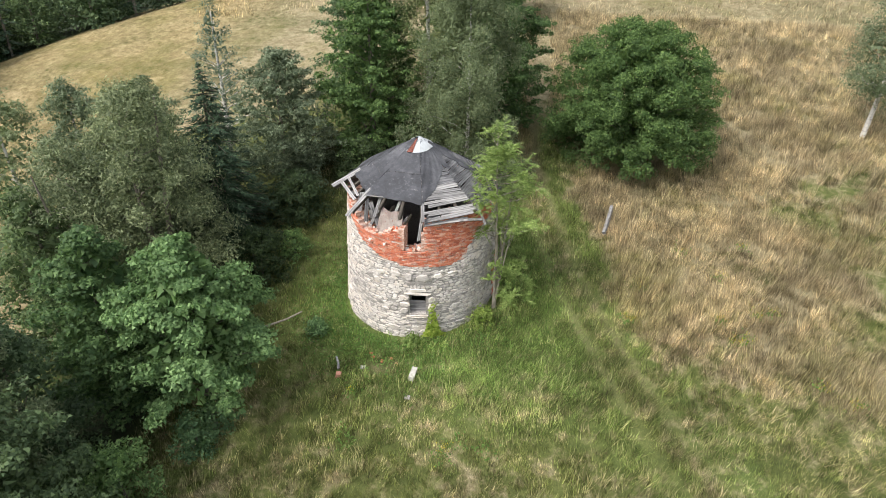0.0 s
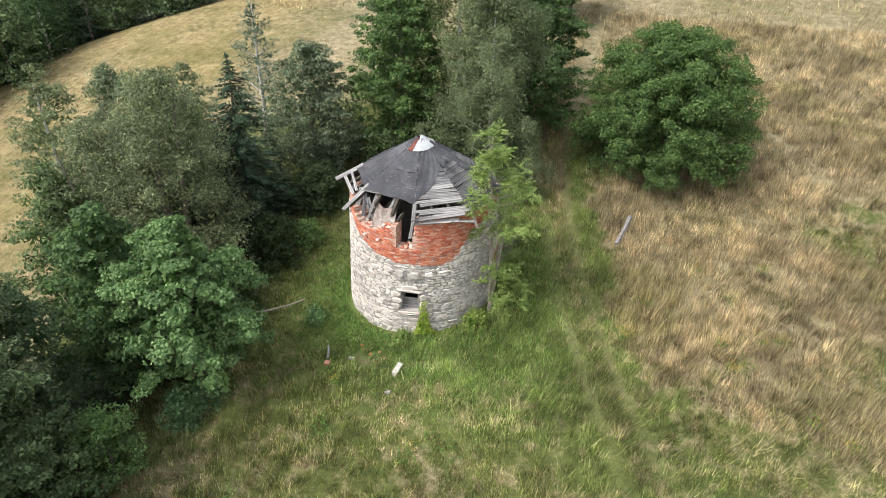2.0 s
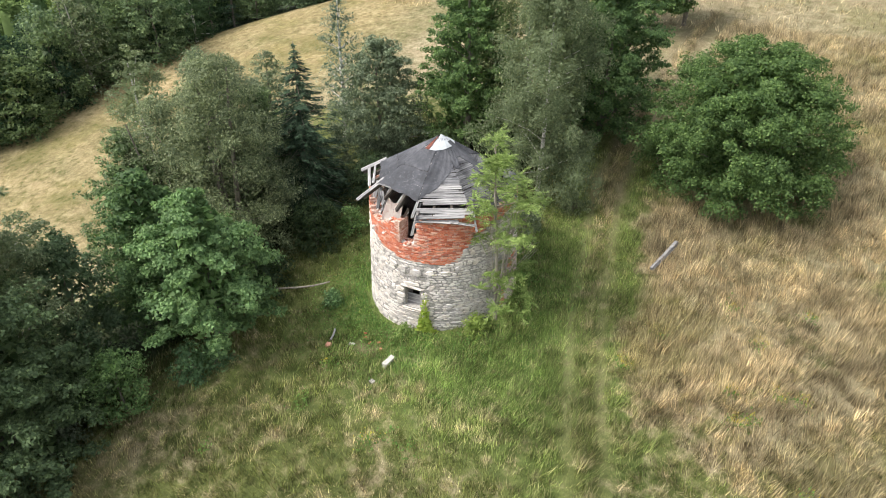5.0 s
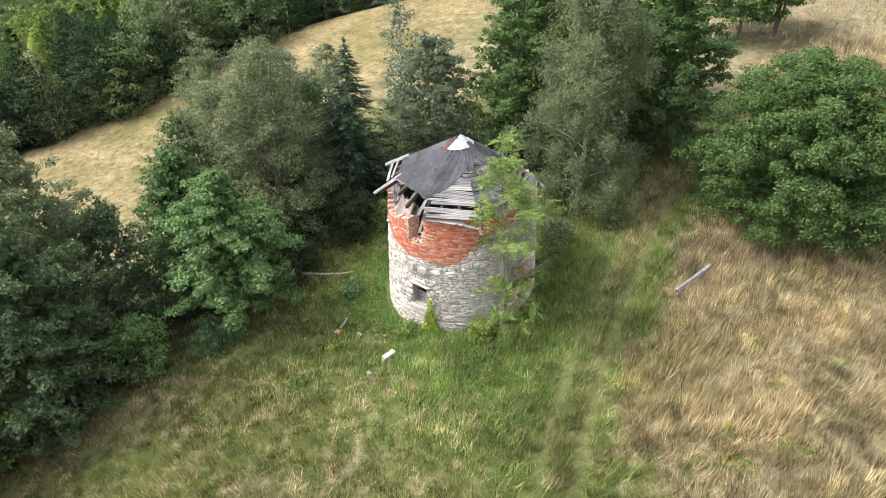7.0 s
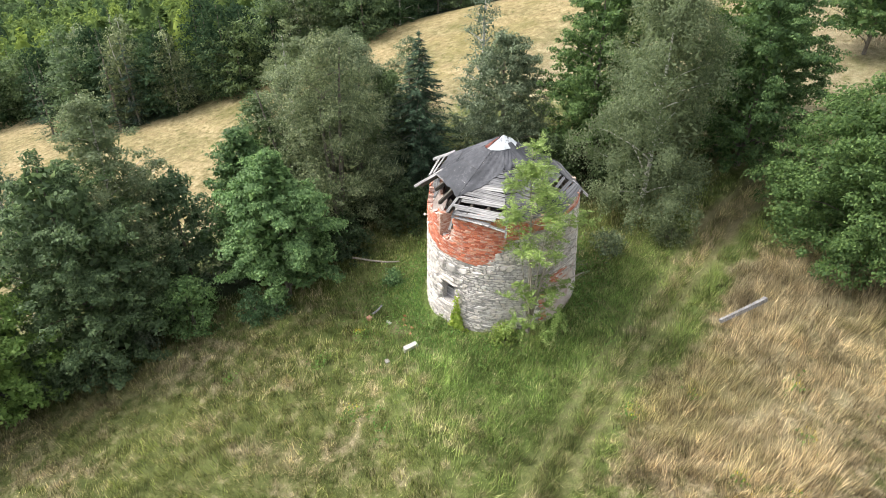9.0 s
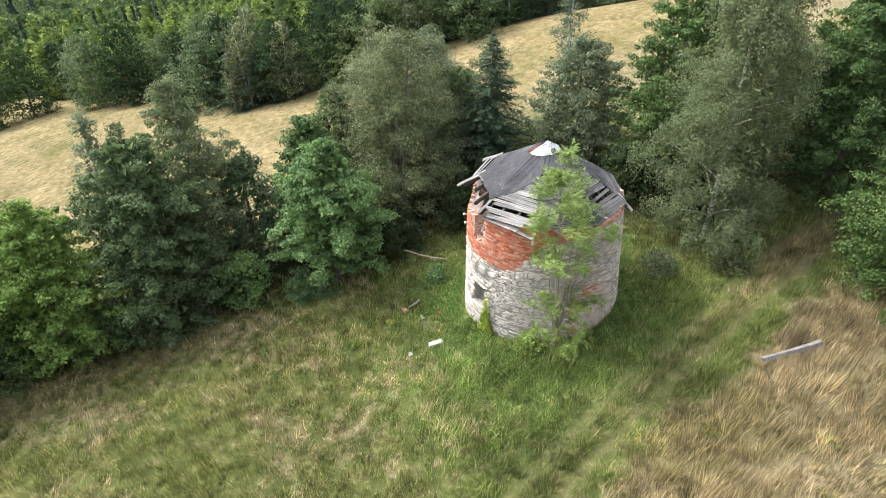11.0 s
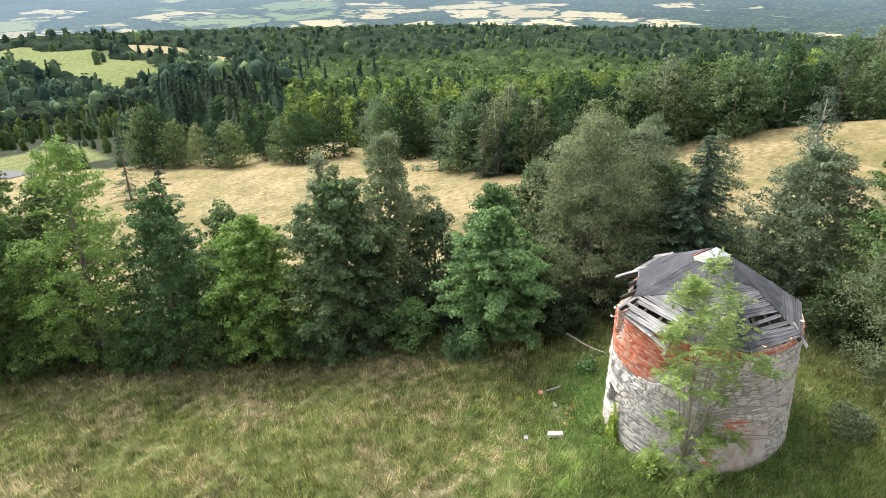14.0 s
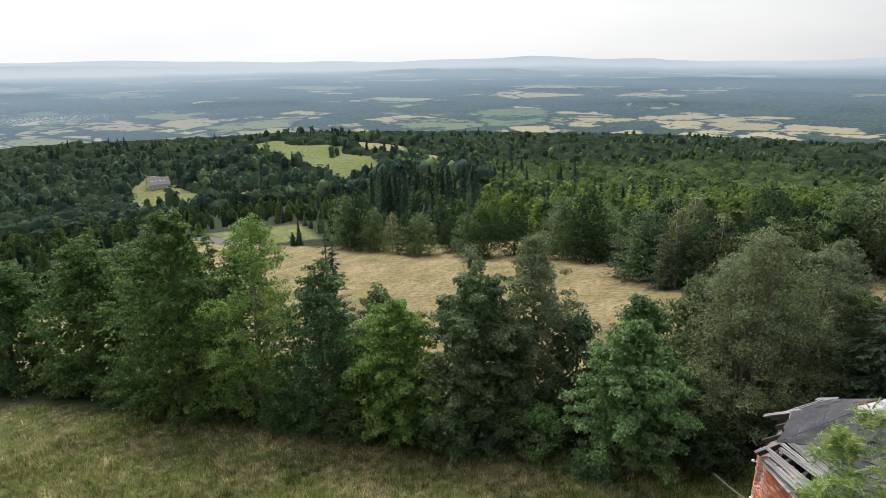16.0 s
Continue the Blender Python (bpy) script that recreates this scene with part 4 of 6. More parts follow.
for k in range(120):
    p, out = q.uniform(-94, -82), q.uniform(-0.5, -0.1)
    if k > 70:
        p, out = q.uniform(-80, -42), q.uniform(-0.3, 0.02)
    elif k > 26:
        p, out = q.uniform(-132, -97), q.uniform(-0.5, -0.2)
    s = q.uniform(0.05, 0.13)
    zz = wall_top(p) + s * 0.3
    v = on_wall(np.full(8, p) + q.uniform(-1, 1, 8) * s * 14, zz + q.uniform(-1, 1, 8) * 0.4 * s, 0)
    c = on_wall(p, zz, out)
    cube = np.array([(x, y, w) for x in (-1, 1) for y in (-1, 1) for w in (-1, 1)]) * s * q.uniform(0.6, 1.2, (8, 3)) * 0.6
    rubble.append((c + cube, np.array([(0, 1, 3, 2), (4, 6, 7, 5), (0, 4, 5, 1), (2, 3, 7, 6), (0, 2, 6, 4), (1, 5, 7, 3)])))
v, f = join(rubble[::2])
tagged(child("rubble", raw_mesh("rubble", v, f, STONE), tower, "loose grey rubble on the broken wall"), kind="stuff")
v, f = join(rubble[1::2])
tagged(child("brick_rubble", raw_mesh("brick_rubble", v, f, BRICK), tower, "loose broken bricks"), kind="stuff")


# ---- plants ----
def leaves(q, at, normal, length, width, droop=0.0):
    """Folded leaves at places: vertices and quads."""
    n = len(at)
    nrm = unit(normal + q.normal(0, 0.55, (n, 3)))
    along = unit(np.cross(nrm, q.normal(0, 1, (n, 3))) + np.array((0, 0, -droop)))
    across = unit(np.cross(nrm, along))
    l = (length * q.uniform(0.65, 1.25, n))[:, None] / 2
    w = (width * q.uniform(0.65, 1.25, n))[:, None] / 2
    fold = nrm * w * 0.35
    v = np.stack([at - along * l, at + across * w + fold, at + along * l, at - across * w + fold], 1).reshape(-1, 3)
    return v, np.arange(4 * n).reshape(-1, 4)


PROFILE = {
    "oval": ((0, 0.12, 0.3, 0.55, 0.8, 1.0), (0.35, 0.75, 1.0, 0.92, 0.6, 0.10)),
    "full": ((0, 0.1, 0.3, 0.6, 0.85, 1.0), (0.78, 0.95, 1.0, 0.84, 0.48, 0.08)),
    "dome": ((0, 0.08, 0.3, 0.6, 0.82, 0.94, 1.0), (0.80, 0.97, 1.02, 0.93, 0.70, 0.42, 0.10)),
    "slim": ((0, 0.15, 0.4, 0.7, 1.0), (0.55, 0.95, 1.0, 0.62, 0.06)),
}


def sprigs(q, at, normal, length, width, droop=0.0, jitter=0.5, along=None):
    """Small pointed leaves, one triangle each, facing roughly along normal."""
    n = len(at)
    nrm = unit(normal + q.normal(0, jitter, (n, 3)))
    if along is None:
        along = np.cross(nrm, q.normal(0, 1, (n, 3))) + np.array((0, 0, -droop))
    along = unit(along)
    across = unit(np.cross(nrm, along))
    l = (length * q.uniform(0.65, 1.3, n))[:, None]
    w = (width * q.uniform(0.65, 1.3, n))[:, None] / 2
    v = np.stack([at - along * l * 0.4 + across * w, at - along * l * 0.4 - across * w, at + along * l * 0.6], 1).reshape(-1, 3)
    return v, np.arange(3 * n).reshape(-1, 3)


def make_crown(q, rx, h, z0, limbs, per, length, width, spread, shape="full", droop=0.0, flat=0.45, inner=500, lump=0.17):
    """Rounded tufts of leaves strung along limbs that reach out to the crown's uneven outline, and a thinner shaded inside."""
    fs, ws = PROFILE[shape]
    f = q.uniform(0, 1, limbs * 4)
    f = f[q.uniform(0, 1, limbs * 4) < np.interp(f, fs, ws) + 0.12][:limbs]
    limbs = len(f)
    a = q.uniform(0, 2 * np.pi, limbs)
    seed = q.uniform(0, 9)
    reach = rx * np.interp(f, fs, ws) * (1 + lump * wavy(np.cos(a) * 1.4, np.sin(a) * 1.4 + 3.0 * f, 2.2, seed)) * q.uniform(0.98 - 1.5 * lump, 1.08 - 0.3 * (0.17 - lump), limbs)
    tip = np.stack([np.cos(a) * reach, np.sin(a) * reach, z0 + f * (h - z0)], -1)
    root = np.stack([0 * a, 0 * a, np.clip(tip[:, 2] - 0.55 * reach, z0 * 0.7, h * 0.9)], -1)
    tufts = 5
    t = np.array((1.0, 0.92, 0.82, 0.68, 0.5))[None, :, None] + q.normal(0, 0.04, (limbs, tufts, 1))
    mid = root[:, None] + (tip - root)[:, None] * t + np.array((0, 0, 1)) * (0.5 * t * (1 - t) * reach[:, None, None])
    mid = mid + q.normal(0, 1, (limbs, tufts, 3)) * np.array((1, 1, 0.6)) * spread * (0.3 + 1.1 * (1 - t))
    count = max(3, per // tufts)
    big = spread * 1.25 * q.uniform(0.55, 1.35, (limbs, tufts, 1, 1))
    d = unit(q.normal(0, 1, (limbs, tufts, count, 3)))
    d[..., 2] = np.where(q.random(d.shape[:-1]) < 0.7, np.abs(d[..., 2]), d[..., 2])
    r = big[..., 0] * (0.62 + 0.42 * q.random(d.shape[:-1]) + 0.28 * np.abs(q.normal(0, 1, d.shape[:-1])) * (q.random(d.shape[:-1]) < 0.3))
    at = mid[:, :, None] + d * r[..., None] * np.array((1, 1, 0.35 + 0.6 * flat))
    at[..., 2] -= droop * np.abs(q.normal(0, 1, at.shape[:-1])) * (0.3 + t)
    out = np.stack([np.cos(a), np.sin(a), 0.9 + 0 * a], -1)[:, None, None]
    nrm = unit(d + 0.45 * out + np.array((0, 0, 0.35))).reshape(-1, 3)
    outer = sprigs(q, at.reshape(-1, 3), nrm, length, width, droop)
    g = q.uniform(0.03, 0.92, inner)
    b = q.uniform(0, 2 * np.pi, inner)
    rr = rx * np.interp(g, fs, ws) * np.sqrt(q.uniform(0, 1, inner)) * 0.6
    core = np.stack([np.cos(b) * rr, np.sin(b) * rr, z0 + g * (h - z0)], -1)
    inside = sprigs(q, core, unit(q.normal(0, 1, (inner, 3)) + (0, 0, 0.6)), length * 2.4, width * 2.4)
    return join([outer, inside]), tip


def make_stem(q, h, girth, targets, limbs, bend=0.06, stems=1, low=0.25):
    pieces = []
    for s in range(stems):
        k = np.linspace(0, 1, 7)
        lean = q.normal(0, bend, 2) + (0 if stems == 1 else 1) * q.normal(0, 0.25, 2)
        pts = np.stack([lean[0] * k * h * 0.3 + 0.06 * np.sin(k * 5 + s), lean[1] * k * h * 0.3 + 0.06 * np.cos(k * 4 + s), k * h - 0.25 * (k == 0)], -1)
        if s:
            pts[:, 2] *= q.uniform(0.55, 0.75)
        pieces.append(tube(pts, girth * (1 - 0.85 * k), 7))
    order = q.permutation(len(targets))[:limbs]
    for t in targets[order]:
        a = np.array((0, 0, np.clip(t[2] - 0.55 * np.hypot(t[0], t[1]), 0.1 * h, 0.88 * h)))
        k0 = a[2] / h
        a[:2] = lean * k0 * h * 0.3
        b = a + (t - a) * 0.9
        m = (a + b) / 2 + (0, 0, 0.10 * np.linalg.norm(b - a))
        g0 = girth * (1 - 0.8 * k0) * 0.4
        pieces.append(tube(np.stack([a, a * 0.4 + m * 0.6, m * 0.5 + b * 0.5, b]), (g0, g0 * 0.7, g0 * 0.45, g0 * 0.15), 4))
    return join(pieces)


def plant(name, x, y, label, category, stem, crown, stem_mat, leaf_mat, group="", turn=0.0):
    root = tagged(new(name), label, category, group)
    root.matrix_basis = pose(x, y, ground_z(x, y) - 0.05, 0, 0, turn)
    if stem is not None:
        child("trunk", raw_mesh("trunk", *stem, stem_mat, smooth=True), root)
    child("crown", raw_mesh("crown", *crown, leaf_mat), root)
    return root


def broad_tree(name, kind, x, y, h, rx, label, seed, n=9000, length=0.17, width=0.14, spread=0.24, base=0.06, shape="full", bark=None, stems=1, droop=0.0, group="", girth=None, flat=0.45, leaf=None, limbs=None, bare=14, inner=None, lump=0.17):
    q = np.random.default_rng(seed)
    limbs = limbs or int(40 + 12 * rx * h ** 0.5)
    crown, tips = make_crown(q, rx, h, h * base, limbs, max(15, int(1.9 * n) // limbs), 0.74 * length, 0.74 * width, spread, shape, droop, flat, inner if inner is not None else n // (24 if kind == "willow" else 9), lump)
    stem = make_stem(q, h * 0.93, girth or 0.016 * h + 0.02, tips, bare, stems=stems)
    return plant(name, x, y, label, "tree" if h > 3.2 else "shrub", stem, crown, bark or BARK, LEAF[leaf or kind], group)


def spruce_tree(x, y, h, rx, label, seed, rows=26, dense=1.0):
    """Whorls of drooping boughs, each a flat frond of needled twigs."""
    q = np.random.default_rng(seed)
    at, nrm, way, limb = [], [], [], []
    for k in range(rows):
        s = k / (rows - 1)
        z = h * (0.04 + 0.93 * s)
        reach = rx * (1 - s) ** 0.8 + 0.10
        for b in range(int((12 - 6 * s) * dense)):
            a = q.uniform(0, 2 * np.pi)
            length = reach * q.uniform(0.7, 1.12)
            d = np.array((np.cos(a), np.sin(a), 0))
            side = np.array((-np.sin(a), np.cos(a), 0))
            n = max(6, int(length * 24))
            t = q.uniform(0.12, 1, n)[:, None]
            lift = z + q.normal(0, 0.08) - 0.34 * length * t + 0.16 * length * t * t
            sg = q.choice((-1.0, 1.0), n)[:, None]
            wide = sg * q.uniform(0.02, 0.26, n)[:, None] * length * (1.15 - t) * 0.9
            p = d * length * t + side * wide + np.array((0, 0, 1)) * (lift - 0.35 * np.abs(wide))
            at.append(p + q.normal(0, 0.025, (n, 3)))
            way.append(d + side * sg * 0.8 + np.array((0, 0, -0.25)) + q.normal(0, 0.2, (n, 3)))
            nrm.append(np.tile((d[0] * 0.35, d[1] * 0.35, 1.0), (n, 1)))
            if b % 3 == 0:
                limb.append(tube(np.stack([(0, 0, z), (*d[:2] * length * 0.5, z - 0.13 * length), (*d[:2] * length * 0.9, z - 0.18 * length)]), (0.03, 0.02, 0.006), 3))
    at, nrm, way = np.concatenate(at), np.concatenate(nrm), np.concatenate(way)
    crown = sprigs(q, at, nrm, 0.26, 0.085, jitter=0.25, along=way)
    stem = join([tube(np.array([(0, 0, -0.3), (0, 0, h * 0.5), (0, 0, h)]), (0.16, 0.09, 0.012), 7), *limb])
    return plant("spruce_tree", x, y, label, "tree", stem, crown, BARK, LEAF["spruce"])


# The round sycamore east of the track.
broad_tree("sycamore_tree", "dome", 10.35, 12.4, 7.7, 4.85, "large round dense dark-green sycamore standing alone in the meadow", 21, n=60000, length=0.155, width=0.13, spread=0.27, base=0.03, shape="dome", limbs=420, flat=0.8, lump=0.06)
# The row along the edge of the wood, from beside the tower southwards.
spruce_tree(-15.6, -27.2, 11.4, 3.0, "brown-green spruce rising behind the hedge", 66, rows=30, dense=1.1)
WB = WHITE_BARK
broad_tree("maple_tree", "maple", -7.3, -7.4, 7.8, 3.0, "maple with broad layered blue-green leaves at the wood's edge", 31, n=19000, length=0.19, width=0.175, spread=0.27, base=0.2, flat=0.28, limbs=78)
broad_tree("maple_tree", "dome", -10.8, -7.3, 8.4, 2.4, "slender dark maple behind a broader one", 32, length=0.21, width=0.18, n=9000)
broad_tree("willow_tree", "willow", -11.3, -2.1, 11.3, 3.3, "tall grey-green sallow willow with several stems", 33, n=24000, length=0.19, width=0.085, spread=0.36, stems=3, base=0.05, flat=0.7)
broad_tree("willow_tree", "willow", -13.4, 0.6, 9.6, 3.3, "grey-green sallow willow deep in the thicket", 34, n=15000, length=0.20, width=0.09, spread=0.36, stems=3, flat=0.7)
broad_tree("birch_tree", "birch", -18.2, -1.0, 10.6, 2.5, "light-topped birch rising behind the thicket", 35, n=9000, length=0.17, width=0.11, bark=WB, flat=0.6)
broad_tree("alder_tree", "alder", -13.4, 2.6, 7.4, 2.4, "dark alder in the thicket beside the tower", 36)
spruce_tree(-11.2, 3.5, 9.4, 3.5, "dark pointed spruce among the broad-leaved trees", 37, rows=34, dense=1.45)
broad_tree("alder_tree", "alder", -9.4, 8.4, 7.9, 3.3, "bushy dark-green alder behind the tower", 38, n=14000, leaf="willow", length=0.19, width=0.13)
broad_tree("birch_tree", "birch", -13.6, 10.3, 9.6, 1.9, "half-dead birch with a bare white top", 39, n=3200, length=0.15, width=0.10, bark=WB, bare=40, shape="slim")
broad_tree("sycamore_tree", "maple", -4.8, 11.2, 11.4, 3.3, "fresh green sycamore behind the tower", 40, n=17000, length=0.19, width=0.17, leaf="dome")
broad_tree("birch_tree", "birch", 1.1, 8.5, 12.4, 3.4, "tall weeping birch with a white trunk beside the track", 41, n=33000, length=0.15, width=0.085, spread=0.34, bark=WB, droop=0.42, base=0.05, girth=0.14, flat=0.7, limbs=95, lump=0.24)
broad_tree("birch_tree", "willow", -1.6, 12.4, 12.4, 3.1, "tall birch in the clump behind the tower", 42, n=15000, length=0.18, width=0.11, bark=WB, droop=0.4, flat=0.8)
broad_tree("alder_tree", "alder", 2.2, 15.2, 10.6, 3.5, "dark alder at the end of the clump", 43, n=24000, length=0.18, width=0.14, leaf="dome", lump=0.1)
broad_tree("alder_tree", "alder", -0.4, 18.6, 10.2, 3.2, "dense green alder beside the field track", 63, n=14000, length=0.21, width=0.16, leaf="dome")
broad_tree("sycamore_tree", "dome", 0.9, 31.0, 7.4, 3.0, "round green sycamore on a short dark trunk far up the track", 64, n=9000, length=0.26, width=0.22, base=0.22, shape="dome", lump=0.08)
broad_tree("alder_tree", "alder", 2.9, 32.6, 7.0, 2.2, "small tree with dark leaning stems far up the track", 65, n=5000, length=0.26, width=0.2, base=0.35, stems=3)
broad_tree("alder_tree", "alder", -6.5, 15.8, 9.5, 3.2, "dark alder at the back of the clump", 44, n=9000, length=0.2)
broad_tree("birch_tree", "birch", 25.0, 15.6, 9.2, 2.7, "leaning birch with a bright white trunk in the meadow", 45, n=8000, length=0.17, width=0.11, bark=WB, droop=0.3, base=0.3, shape="oval", flat=0.7)
broad_tree("hornbeam_tree", "alder", -10.2, -15.6, 10.5, 3.7, "dense dark hornbeam at the wood's edge", 46, n=27000, length=0.19, width=0.145, base=0.03)
broad_tree("birch_tree", "birch", -12.8, -13.2, 11.4, 3.2, "pale thin-leaved birch behind a dark tree", 47, n=25000, length=0.16, width=0.1, bark=WB, flat=0.7, base=0.04)
broad_tree("birch_tree", "birch", -14.2, -17.2, 10.9, 1.6, "slim birch behind the hedge trees", 48, n=5000, length=0.17, width=0.1, bark=WB, shape="slim", flat=0.7)
broad_tree("hazel_tree", "light", -9.6, -20.3, 8.6, 3.3, "light yellow-green hazel at the wood's edge", 49, n=14000, length=0.19, width=0.16)
broad_tree("alder_tree", "dome", -9.9, -25.0, 10.6, 3.2, "mid-green alder at the wood's edge", 50, n=11000, length=0.21, width=0.17, base=0.03)
broad_tree("birch_tree", "willow", -10.0, -29.6, 13.8, 3.3, "slim tall birch at the wood's edge", 51, n=15000, length=0.19, width=0.12, base=0.03, leaf="light", flat=0.7, shape="oval")
broad_tree("alder_tree", "dome", -11.0, -36.3, 13.9, 4.9, "large spreading green tree at the wood's edge", 52, n=18000, length=0.25, width=0.2, base=0.03)
broad_tree("alder_tree", "dome", -13.8, -47, 12.0, 4.5, "broad green tree at the far end of the hedge", 53, n=11000, length=0.32, width=0.26, base=0.02, spread=0.34)
broad_tree("hazel_tree", "light", -12.8, -55, 10.6, 4.2, "green hazel at the far end of the hedge", 54, n=9000, length=0.34, width=0.28, base=0.02, spread=0.34, leaf="dome")
broad_tree("alder_tree", "dome", -17.5, -41, 11.4, 3.8, "green tree behind the hedge", 55, n=9000, length=0.29, width=0.24, spread=0.34)
broad_tree("alder_tree", "alder", -12.8, -22.5, 8.6, 2.8, "dark alder filling the hedge", 56, n=6000, length=0.24, width=0.2)
broad_tree("alder_tree", "alder", -12.9, -32.5, 11.6, 3.2, "dark alder filling the hedge", 57, n=6000, length=0.25, width=0.2)
broad_tree("alder_tree", "alder", -12.4, -10.6, 7.2, 2.4, "dark alder in the shade behind the maple", 58, n=6000, length=0.22)
broad_tree("alder_tree", "alder", -15.2, -4.6, 8.2, 2.7, "dark alder deep in the thicket", 59, n=7000, length=0.22)
broad_tree("willow_tree", "willow", -15.8, 6.0, 7.5, 2.6, "grey-green sallow behind the spruce", 60, n=7000, length=0.22, width=0.1)
broad_tree("willow_tree", "willow", -14.2, -3.2, 9.2, 2.8, "grey-green sallow willow at the back of the thicket", 61, n=11000, length=0.20, width=0.09, spread=0.36, stems=2, flat=0.7)
broad_tree("birch_tree", "birch", -17.6, 2.6, 9.4, 2.3, "pale birch behind the willows", 62, n=8000, length=0.18, width=0.11, bark=WB, flat=0.7)
# Low shrubs.
for k, (x, y, h, rx, kind, label) in enumerate((
        (-8.3, -11.8, 3.1, 1.4, "maple", "rounded green shrub at the edge of the grass"), (-7.0, -9.3, 1.8, 0.8, "maple", "small shrub beneath the maple"), (-6.6, -8.3, 1.5, 0.7, "maple", "small shrub beneath the maple"), (-8.8, -14.0, 1.4, 0.7, "willow", "low shrub at the edge of the grass"),
        (-8.9, -17.8, 2.4, 1.3, "alder", "dark shrub at the edge of the grass"), (-8.6, -22.8, 2.8, 1.5, "alder", "dark shrub at the edge of the grass"), (-8.7, -27.2, 3.0, 1.6, "dome", "green shrub at the edge of the grass"), (-9.3, -32.8, 3.0, 1.7, "dome", "green shrub at the edge of the grass"), (-10.5, -41.5, 3.0, 1.9, "dome", "green shrub at the edge of the grass"),
        (-6.8, 1.9, 1.5, 0.8, "maple", "round shrub in the shade beside the tower"), (-4.15, -3.2, 0.8, 0.45, "maple", "small bush in the grass near the tower"), (2.0, 5.0, 1.3, 0.8, "willow", "scrubby bush behind the tower"), (3.6, 7.6, 0.9, 0.8, "willow", "low bush beneath the birch"),
        # The undergrowth uses the leaf colour darkened to imitate shade.
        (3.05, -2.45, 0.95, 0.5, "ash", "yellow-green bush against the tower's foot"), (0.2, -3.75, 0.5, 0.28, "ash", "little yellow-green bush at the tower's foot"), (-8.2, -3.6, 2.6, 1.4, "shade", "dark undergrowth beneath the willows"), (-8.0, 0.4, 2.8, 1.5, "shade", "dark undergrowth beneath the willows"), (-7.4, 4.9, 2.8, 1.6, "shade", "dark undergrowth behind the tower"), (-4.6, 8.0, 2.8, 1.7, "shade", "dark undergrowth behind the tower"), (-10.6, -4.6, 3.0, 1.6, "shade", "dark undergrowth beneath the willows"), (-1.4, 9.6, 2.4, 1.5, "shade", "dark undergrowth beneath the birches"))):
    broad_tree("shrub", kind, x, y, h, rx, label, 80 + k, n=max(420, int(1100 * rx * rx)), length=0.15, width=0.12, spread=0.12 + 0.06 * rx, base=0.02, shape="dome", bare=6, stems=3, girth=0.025)


